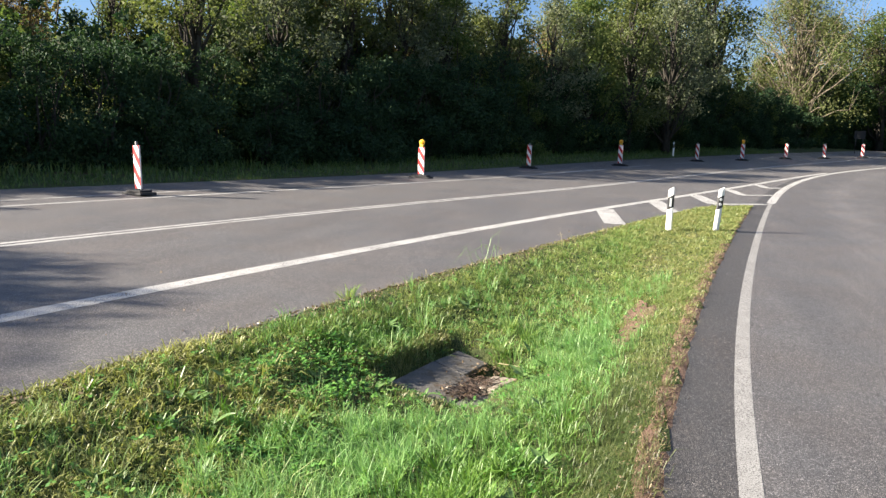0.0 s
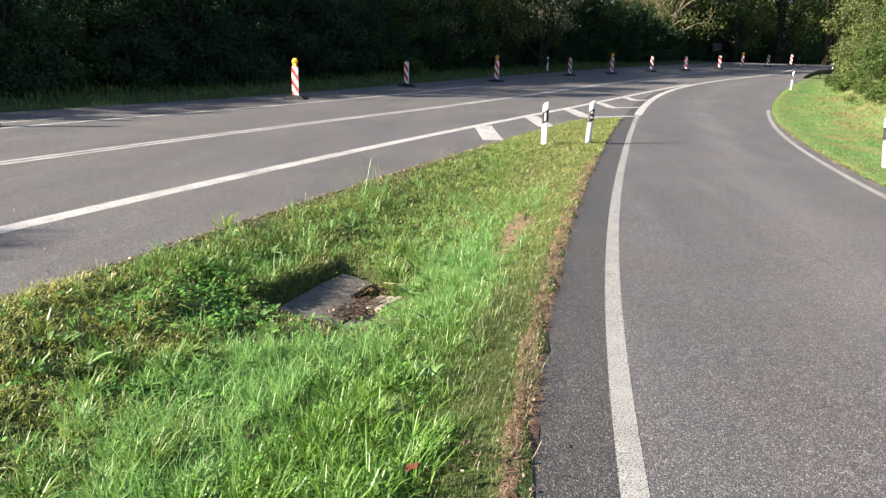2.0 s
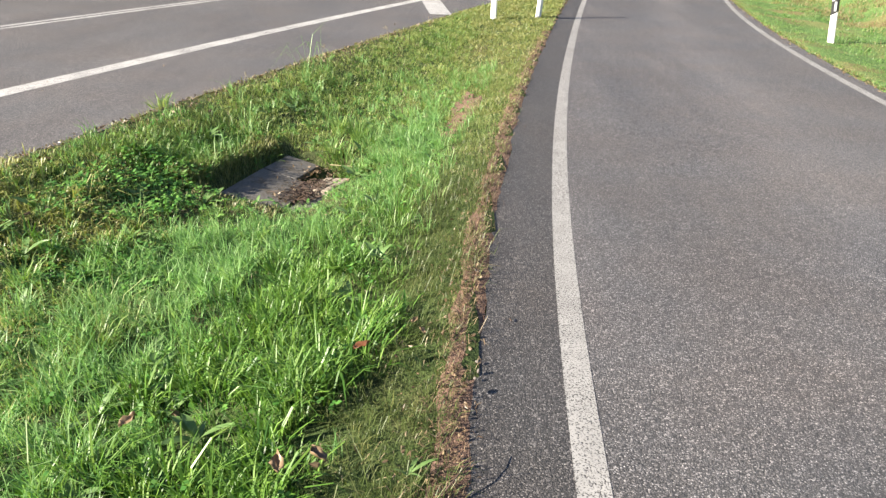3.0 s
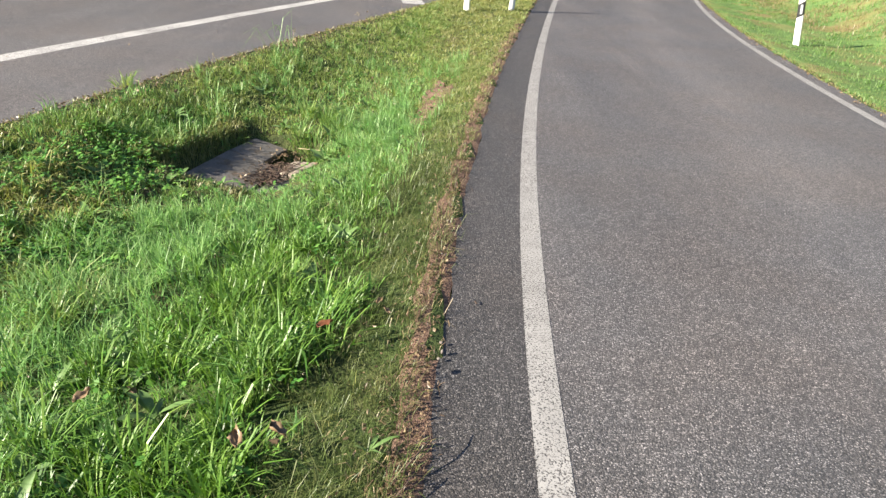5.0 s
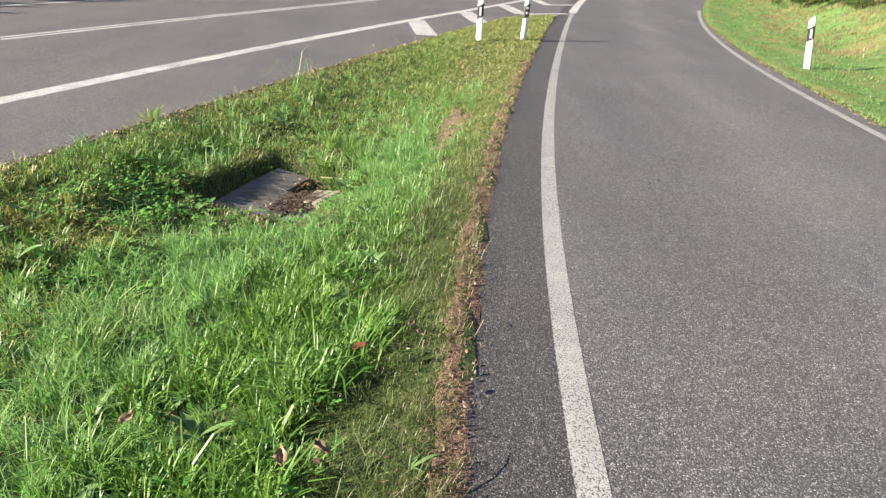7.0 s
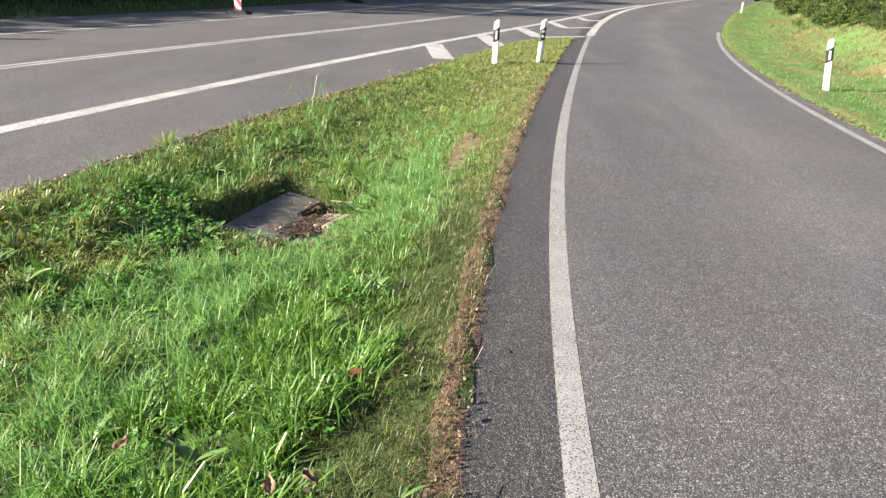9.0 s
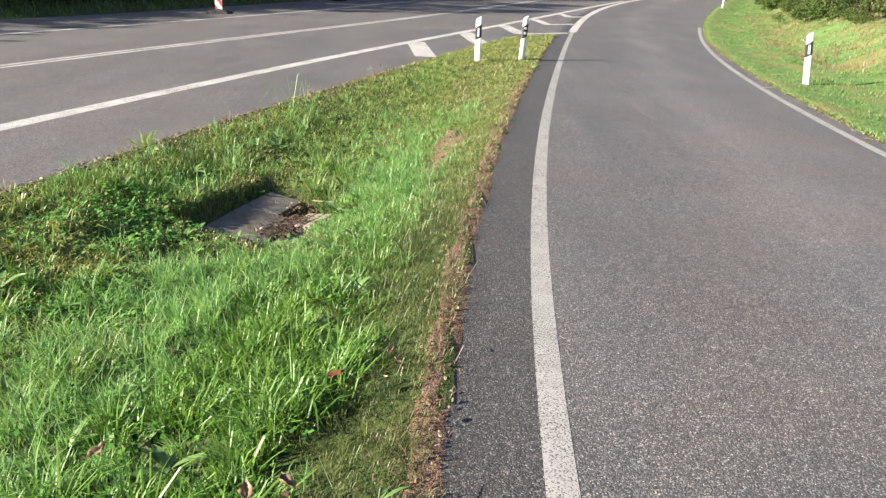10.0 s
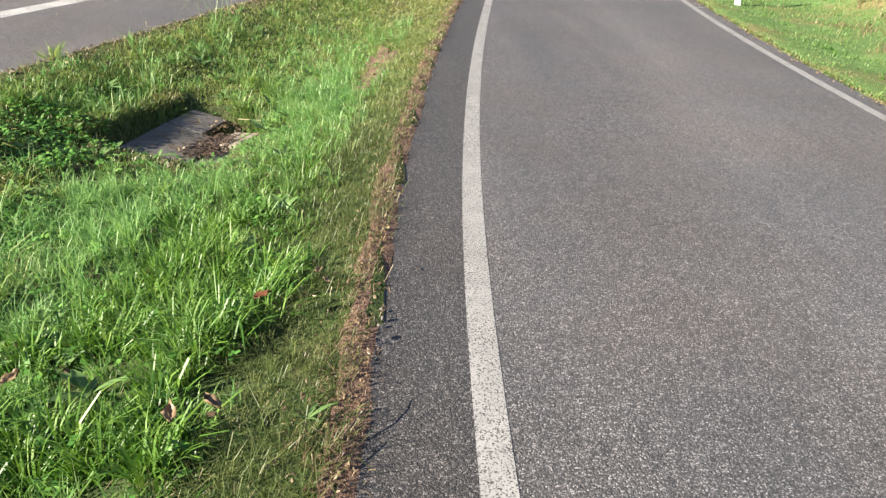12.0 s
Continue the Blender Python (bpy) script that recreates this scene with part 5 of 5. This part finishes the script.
for k, (x, yy, n, length) in enumerate(((-1.08, 6.14, 110, 0.24), (-1.22, 6.25, 60, 0.2), (-0.98, 5.98, 50, 0.18), (-1.05, 6.72, 120, 0.26), (-0.9, 6.45, 70, 0.24), (-1.28, 6.95, 70, 0.25), (-1.35, 4.2, 60, 0.2), (-2.9, 6.6, 70, 0.22), (-1.75, 2.9, 90, 0.24), (-2.1, 2.5, 80, 0.24), (-2.4, 3.4, 60, 0.2), (-0.75, 3.2, 60, 0.2))):
    coarse_tuft(x, yy, n, length, 200 + k, "tussock of broad pale green blades")


def seed_stalk(x, y, tall, lean, seed):
    """A thin dry stalk with a small seed head."""
    r = np.random.default_rng(seed)
    z = float(land(x, y))
    pts = [(x + lean * t * t + r.normal() * 0.004, y + r.normal() * 0.004, z - 0.02 + tall * t) for t in (0, 0.3, 0.6, 0.85, 1.0)]
    pieces = [tube(pts, [0.0028, 0.0025, 0.002, 0.0016, 0.001], 5)]
    for k in range(5):
        a = np.array(pts[4]) - np.array((0, 0, 0.012 * k))
        b = a + np.array((r.normal() * 0.02, r.normal() * 0.02, 0.02))
        pieces.append(tube([a, (a + b) / 2, b], [0.0012, 0.003, 0.001], 5))
    v, f = joined(pieces)
    tagged(new("seed_stalk", mesh_of("seed_stalk", v, f, PALE_TWIG, smooth=True)), "thin dry seed stalk by the main road's edge", "stalk", "seed stalks at the grass edge")


for k, (yy, off, tall) in enumerate(((9.6, 0.12, 0.2), (6.4, 0.3, 0.16), (7.6, 0.2, 0.2), (11.5, 0.25, 0.24), (4.6, 0.2, 0.18), (13.2, 0.3, 0.2))):
    seed_stalk(float(gore_edge(yy)) + off, yy, tall, 0.03 * (-1) ** k, 300 + k)


def weed_leaf(seed, length):
    """One broad pointed leaf that rises from the root and bends over."""
    r = np.random.default_rng(seed)
    w, rise = length * r.uniform(0.11, 0.17), r.uniform(0.5, 1.1)
    v, f = [], []
    for s, (t, g) in enumerate(((0, 0.25), (0.25, 0.7), (0.5, 1.0), (0.75, 0.85), (0.93, 0.35), (1.0, 0.02))):
        out, up = length * t * math.cos(rise * (1 - t * 0.5)), length * math.sin(rise) * (t - 0.5 * t * t)
        for side in (-1, 0, 1):
            v.append((out, side * w * g, up + 0.25 * w * abs(side) + r.normal() * 0.002))
        if s:
            for side in (0, 1):
                i = (s - 1) * 3 + side
                f.append((i, i + 1, i + 4, i + 3))
    return mesh_of("leaf", v, f, WEED_LEAF, smooth=True)


WEED_LEAF = blades("weed_leaves", (0.05, 0.115, 0.03), (0.105, 0.19, 0.055), (0.24, 0.31, 0.14), 0.25)
WEED_LEAVES = [weed_leaf(60 + k, 0.10 + 0.02 * k) for k in range(6)]
r = np.random.default_rng(65)
placed = 0
while placed < 110:
    yy = 1.2 + 6.5 * r.uniform() ** 1.5
    lo, hi = float(gore_edge(yy)), float(ramp_edge(yy))
    x = max(lo + 0.6, -3.6) + (hi - 0.6 - max(lo + 0.6, -3.6)) * r.uniform()
    if not bool(off_drain(np.array(x), np.array(yy))) or not bool(off_soil(np.array(x), np.array(yy))):
        continue
    ob = new("weed")
    ob.matrix_basis = pose(x, yy, float(land(x, yy)) + 0.005, r.normal() * 5, r.normal() * 5, r.uniform(0, 360))
    count = int(r.integers(5, 10))
    for k in range(count):
        s = r.uniform(0.45, 0.95)
        leaf = new("leaf", WEED_LEAVES[int(r.integers(0, 6))])
        leaf.parent = ob
        leaf.matrix_basis = Matrix.LocRotScale((0, 0, 0), Euler((0, r.normal() * 0.2, 2 * math.pi * k / count + r.normal() * 0.3)), (s, s, s))
    tagged(ob, "broad-leaved green weed growing in the grass", "weed", "weeds in the island grass")
    placed += 1
leaf = new("weed")
leaf.matrix_basis = pose(-0.16, 1.84, float(level(-0.16, 1.84)) + 0.03, 0, 0, 25)
for k, (turn, s) in enumerate(((0, 0.62), (40, 0.45), (-60, 0.4), (150, 0.45))):
    ob = new("leaf", WEED_LEAVES[5 - k])
    ob.parent = leaf
    ob.matrix_basis = Matrix.LocRotScale((0, 0, 0), Euler((0, 0.1, radians(turn))), (s * 0.9, s * 0.55, s))
tagged(leaf, "pale broad-leaved weed beside the soil strip", "weed", "weeds in the island grass")


def verge_blades(name, label, x, y, L, W, lean, seed, mat):
    r = np.random.default_rng(seed)
    n = len(x)
    ob = new(name, blade_mesh(name, x, y, land(x, y) - 0.01, r.uniform(0, 6.28, n), L, W, np.clip(r.normal(lean, 0.25, n), 0.05, 1.4), seed, mat, True))
    tagged(ob, label, "grass", kind="stuff")


def bank_turf():
    """The bank's short turf, from the asphalt's edge up to the shrubs."""
    y = np.concatenate([np.arange(-6, 6, 0.5), np.arange(6, 30, 0.16), np.arange(30, 62, 0.6)])
    off = np.concatenate([np.linspace(-0.01, 5, 34), np.linspace(5.3, 9, 12)])
    x = right_edge(y)[:, None] + off[None, :] + 0.03 * wobble(off[None, :] * 0, y[:, None], 0.25) * (off[None, :] < 0.1)
    yy = np.repeat(y[:, None], len(off), 1)
    z = land(x, yy) + 0.014
    z[:, 0] = level(x[:, 0], yy[:, 0]) - 0.02
    c = len(off)
    q0 = (np.arange(len(y) - 1)[:, None] * c + np.arange(c - 1)[None, :]).ravel()
    q = np.stack([q0, q0 + 1, q0 + c + 1, q0 + c], 1)
    tagged(new("bank_turf", fast_mesh("bank_turf", np.stack([x, yy, z], -1).reshape(-1, 3), np.full(len(q), 4), q.ravel(), TURF, True)), "short sunlit turf on the bank", "grass", kind="structure")


bank_turf()
r = np.random.default_rng(51)


def bank_spots(n, y0, y1, low, high, lean=1.0):
    """Places in clumps on the bank, at a distance from the asphalt's edge."""
    k = max(1, n // 9)
    y = y0 + (y1 - y0) * r.uniform(0, 1, k) ** 1.5
    off = low + (high - low) * r.uniform(0, 1, k) ** lean
    y, off = np.repeat(y, 9) + r.normal(0, 0.05, 9 * k), np.repeat(off, 9) + r.normal(0, 0.05, 9 * k)
    off = np.maximum(off, -0.03)
    return right_edge(y) + off, y, off


x, y, off = bank_spots(63000, 6.0, 50, -0.03, 5.5, 1.4)
keep = r.uniform(0, 1, len(x)) < 1.2 - 0.17 * off + 0.5 * lumps(x, y, 0.9, 3)
x, y, off = x[keep], y[keep], off[keep]
verge_blades("verge_grass", "sunlit green grass on the bank by the slip road", x, y, (0.05 + 0.06 * np.clip(off / 3, 0, 1)) * r.uniform(0.4, 1.4, len(x)) * (1 + 0.5 * lumps(x, y, 0.4, 6)), 0.0065 * r.uniform(0.6, 1.5, len(x)) * (1 + np.clip(y - 10, 0, 40) * 0.04), 0.7, 52, VERGE)
x, y, off = bank_spots(36000, 6.0, 40, 1.2, 6.5)
keep = lumps(x, y, 1.0, 4) + r.normal(0, 0.2, len(x)) > 0.2 - 0.2 * (off - 1.2)
x, y = x[keep], y[keep]
verge_blades("dry_grass", "yellow-green rough grass on the upper bank", x, y, 0.12 * r.uniform(0.4, 1.4, len(x)), 0.006 * r.uniform(0.6, 1.5, len(x)) * (1 + np.clip(y - 12, 0, 40) * 0.04), 1.0, 54, BANK_DRY)
x, y, off = bank_spots(11000, 8.0, 40, 0.8, 5.0)
keep = lumps(x, y, 0.7, 11) + r.normal(0, 0.15, len(x)) > 0.3
x, y = x[keep], y[keep]
verge_blades("deep_green_grass", "dark green weeds in clumps on the bank", x, y, 0.09 * r.uniform(0.4, 1.4, len(x)), 0.014 * r.uniform(0.6, 1.5, len(x)), 0.8, 57, DEEP)
n = 14000
y = 5 + 30 * r.uniform(0, 1, n) ** 1.2
off = -0.02 + np.abs(r.normal(0, 0.35, n))
verge_blades("dry_grass", "dry grass at the slip road's outer edge", right_edge(y) + off, y, 0.045 * r.uniform(0.5, 1.4, n), 0.005 * r.uniform(0.6, 1.5, n), 0.9, 56, DRY)
x, y, off = bank_spots(30000, 8.0, 38, 1.8, 6.0)
keep = lumps(x, y, 1.2, 5) + r.normal(0, 0.2, len(x)) > 0.1 - 0.2 * (off - 2)
x, y = x[keep], y[keep]
verge_blades("dry_grass", "dry brown tangled grass on the upper bank", x, y, 0.18 * r.uniform(0.4, 1.4, len(x)), 0.008 * r.uniform(0.6, 1.5, len(x)), 0.95, 55, BANK_STRAW)
n = 15000
s = -6 + 72 * r.uniform(0, 1, n)
v = V_EDGE + 0.02 + 4.5 * r.uniform(0, 1, n)
x, y = beside(s, v)
verge_blades("verge_grass", "rough grass below the hedge, shade in its colour", x, y, (0.10 + 0.25 * np.clip((v - V_EDGE) / 4, 0, 1)) * r.uniform(0.5, 1.5, n), 0.030 * r.uniform(0.6, 1.5, n), 0.5, 53, SHADED_VERGE)


# ---- soil strip, litter, stones ----
def soil_strip():
    """Crumbled soil between the mown grass and the slip road."""
    y = np.arange(0.3, 22.0, 0.08)
    u = np.linspace(0, 1, 7)
    x0 = ramp_edge(y) - 0.155 - 0.045 * wobble(y * 0, y, 0.3)
    x1 = ramp_edge(y) + 0.025 + 0.02 * wobble(y * 0 + 1, y, 0.15)
    x = x0[:, None] * (1 - u) + x1[:, None] * u
    yy = np.repeat(y[:, None], 7, 1)
    z = level(x, yy) + 0.012 + 0.005 * wobble(x, yy, 0.05) + 0.004 * wobble(x, yy, 0.021) - 0.02 * u[None, :] ** 3 - 0.03 * (u[None, :] < 0.05)
    q0 = (np.arange(len(y) - 1)[:, None] * 7 + np.arange(6)[None, :]).ravel()
    q = np.stack([q0, q0 + 1, q0 + 8, q0 + 7], 1)
    tagged(new("soil_strip", fast_mesh("soil_strip", np.stack([x, yy, z], -1).reshape(-1, 3), np.full(len(q), 4), q.ravel(), SOIL, True)), "reddish brown crumbled soil beside the asphalt", "soil", kind="structure")


soil_strip()


def patch(cx, cy, rx, ry, turn):
    """A worn bare place in the grass."""
    bm = bmesh.new()
    rows, segs = 7, 28
    ring = []
    for k in range(rows):
        t = k / (rows - 1)
        ring.append([])
        for s in range(segs):
            a = 2 * math.pi * s / segs
            q = t * (1 + 0.2 * math.sin(3 * a + 1) + 0.14 * math.sin(5 * a) + 0.12 * math.sin(9 * a + 2))
            px, py = rx * q * math.cos(a), ry * q * math.sin(a)
            x, yy = cx + px * math.cos(turn) - py * math.sin(turn), cy + px * math.sin(turn) + py * math.cos(turn)
            ring[-1].append(bm.verts.new((x, yy, float(land(x, yy)) + 0.014 - 0.03 * (t > 0.99) + 0.006 * float(wobble(x, yy, 0.06)))))
    for k in range(rows - 1):
        for s in range(segs):
            bm.faces.new((ring[k][s], ring[k][(s + 1) % segs], ring[k + 1][(s + 1) % segs], ring[k + 1][s]))
    bmesh.ops.remove_doubles(bm, verts=bm.verts, dist=0.0005)
    tagged(new("soil_patch", bm_mesh("soil_patch", bm, SOIL, True)), "worn bare soil patch in the mown grass", "soil", kind="structure")


patch(-0.06, 7.5, 0.17, 1.25, -0.1)


def litter(name, label, n, seed, spot, size, mat):
    """Curled dead leaves and crumbs, too many to count."""
    r = np.random.default_rng(seed)
    pts, sizes, loops = [], [], []
    for k in range(n):
        x, y, z = spot(r)
        s = size * r.uniform(0.5, 1.5)
        m = Matrix.LocRotScale((x, y, z), Euler((r.normal() * 0.6, r.normal() * 0.6, r.uniform(0, 6.28))), None)
        base = len(pts)
        for a, b, c in ((-1, 0, 0.25), (-0.3, 0.5, 0.1), (0.5, 0.45, 0.2), (1, 0, 0.35), (0.5, -0.45, 0.1), (-0.3, -0.5, 0.2)):
            pts.append(tuple(m @ Vector((a * s, b * s, c * s * r.uniform(0.5, 1.4)))))
        loops += [base, base + 1, base + 2, base + 3, base, base + 3, base + 4, base + 5]
        sizes += [4, 4]
    tagged(new(name, fast_mesh(name, np.array(pts), sizes, loops, mat)), label, "litter", kind="stuff")


def by_slip(r):
    y = 0.8 + 17 * r.uniform() ** 1.4
    x = float(ramp_edge(y)) - abs(r.normal() * 0.10) - 0.02
    return x, y, float(level(x, y)) + 0.016


def by_main(r):
    y = 2.5 + 18 * r.uniform() ** 1.2
    x = float(gore_edge(y)) + abs(r.normal() * 0.13) - 0.03
    return x, y, float(level(x, y)) + 0.014


litter("dead_leaves", "brown dead leaves and crumbs along the slip road", 2200, 71, by_slip, 0.009, LITTER)
litter("dead_leaves", "brown dead leaves along the main road", 1700, 72, by_main, 0.016, LITTER)


def on_main(r):
    y = 3.5 + 22 * r.uniform() ** 1.2
    x = float(gore_edge(y)) - 5.0 * r.uniform() ** 1.3
    return x, y, float(level(x, y)) + 0.006


litter("dead_leaves", "small pale dead leaves blown over the main road", 75, 76, on_main, 0.014, TAN_LEAF)


def by_bank(r):
    y = 5 + 18 * r.uniform()
    x = float(right_edge(y)) + r.normal() * 0.06
    return x, y, float(level(x, y)) + 0.012


litter("dead_leaves", "brown leaf crumbs along the bank's edge", 900, 77, by_bank, 0.014, LITTER)


def in_grass(r):
    y = 1.4 + 8 * r.uniform() ** 1.4
    lo, hi = max(float(gore_edge(y)), -4), float(ramp_edge(y))
    x = lo + (hi - lo) * r.uniform()
    return x, y, float(land(x, y)) + r.uniform(0.03, 0.07)


litter("dead_leaves", "scattered brown leaves caught in the grass", 110, 73, in_grass, 0.016, LITTER)


def in_drain(r):
    a, b = (r.normal(0.02, 0.08), r.normal(0.40, 0.10)) if r.uniform() < 0.45 else (r.normal(0.08, 0.10), r.normal(-0.05, 0.26))
    c, s = math.cos(radians(DRAIN_TURN)), math.sin(radians(DRAIN_TURN))
    return DRAIN[0] + c * a - s * b, DRAIN[1] + s * a + c * b, -0.325 + 0.2 * max(0.0, 0.1 - a) + abs(r.normal()) * 0.012


litter("dead_leaves", "brown leaf litter gathered in the drain", 170, 74, in_drain, 0.013, LITTER)


RUST_LEAF = blades("rust_leaves", (0.06, 0.024, 0.012), (0.14, 0.055, 0.026), (0.26, 0.13, 0.065), 0.2, 14.0, 0.3)


def dead_leaf(x, y, z, size, turn, label, seed):
    """One large curled leaf with lobes."""
    r = np.random.default_rng(seed)
    bm = bmesh.new()
    spine = [(-1, 0.1, 0.05), (-0.6, 0.55, 0.08), (-0.2, 0.42, 0.02), (0.2, 0.62, 0.06), (0.6, 0.4, 0.1), (1, 0.06, 0.2)]
    cols = []
    for a, w, h in spine:
        cols.append([bm.verts.new((a + r.normal() * 0.06, s * w * r.uniform(0.6, 1.3), h + abs(s) * 0.55 * r.uniform(0.2, 1.3) + r.normal() * 0.07)) for s in (-1, -0.5, 0, 0.5, 1)])
    for k in range(len(cols) - 1):
        for s in range(4):
            bm.faces.new((cols[k][s], cols[k + 1][s], cols[k + 1][s + 1], cols[k][s + 1]))
    ob = new("dead_leaf", bm_mesh("dead_leaf", bm, RUST_LEAF if "reddish" in label else TAN_LEAF, True))
    ob.modifiers.new("thickness", "SOLIDIFY").thickness = 0.01
    ob.matrix_basis = Matrix.LocRotScale((x, y, z), Euler((0.15, -0.2, turn)), (size, size, size))
    tagged(ob, label, "leaf", "large dead leaves in the grass")


for k, (x, yy, size, turn, label) in enumerate(((-0.40, 2.49, 0.036, 0.4, "reddish brown curled dead leaf in the grass"), (-0.57, 1.78, 0.038, 1.9, "pale brown dead leaf in the grass"), (-0.44, 1.79, 0.034, 2.6, "pale brown dead leaf in the grass"), (-0.21, 2.78, 0.02, 1.0, "small curled brown leaf by the mown strip"), (-0.17, 2.68, 0.022, 2.2, "small curled brown leaf by the mown strip"), (-1.22, 2.12, 0.035, 0.9, "dark brown dead leaf in the grass"))):
    dead_leaf(x, yy, float(land(x, yy)) + (0.095 if size < 0.03 else 0.17), size, turn, label, 80 + k)

r = np.random.default_rng(91)
bm = bmesh.new()
bmesh.ops.create_icosphere(bm, subdivisions=2, radius=1.0)
for vert in bm.verts:
    vert.co *= 1 + 0.18 * noise.noise(vert.co * 1.7)
PEBBLE = bm_mesh("pebble", bm, STONE, True)
for x, yy, s in [(0.118, 3.86, 0.012), (0.07, 2.55, 0.009), (0.075, 2.48, 0.011), (0.06, 2.43, 0.008)] + [(float(ramp_edge(t)) - r.uniform(-0.02, 0.12), t, r.uniform(0.003, 0.008)) for t in r.uniform(1.2, 9, 34)]:
    ob = new("pebble", PEBBLE)
    ob.matrix_basis = Matrix.LocRotScale((x, yy, float(level(x, yy)) + 0.016 + s * 0.3), Euler((r.uniform(0, 3), r.uniform(0, 3), r.uniform(0, 3))), (s, s * 0.8, s * 0.6))
    tagged(ob, "small pale pebble at the asphalt's edge", "pebble", "pebbles along the slip road")


def twig(name, label, x, y, pts, thick, mat, turn):
    v, f = tube(pts, [thick * (1 - 0.5 * k / (len(pts) - 1)) for k in range(len(pts))], 6)
    ob = new(name, mesh_of(name, v, f, mat, smooth=True))
    ob.matrix_basis = pose(x, y, float(level(x, y)) + 0.01, 0, 0, turn)
    tagged(ob, label, "twig")


twig("twig", "tiny dark twig on the asphalt", 0.232, 2.92, [(0, 0, 0), (0.012, 0.006, 0.004), (0.03, -0.002, 0)], 0.004, TWIG, 100)
twig("twig", "dark crooked twig leaning over the asphalt's edge", 0.0, 1.83, [(-0.06, -0.07, 0.03), (0.0, -0.01, 0.05), (0.05, 0.05, 0.05), (0.055, 0.10, 0.06)], 0.0032, TWIG, 10)
twig("twig", "thin dark twig by the asphalt's edge", -0.03, 1.72, [(-0.05, -0.06, 0.03), (0.02, 0.0, 0.04), (0.07, 0.01, 0.02)], 0.0025, TWIG, 20)
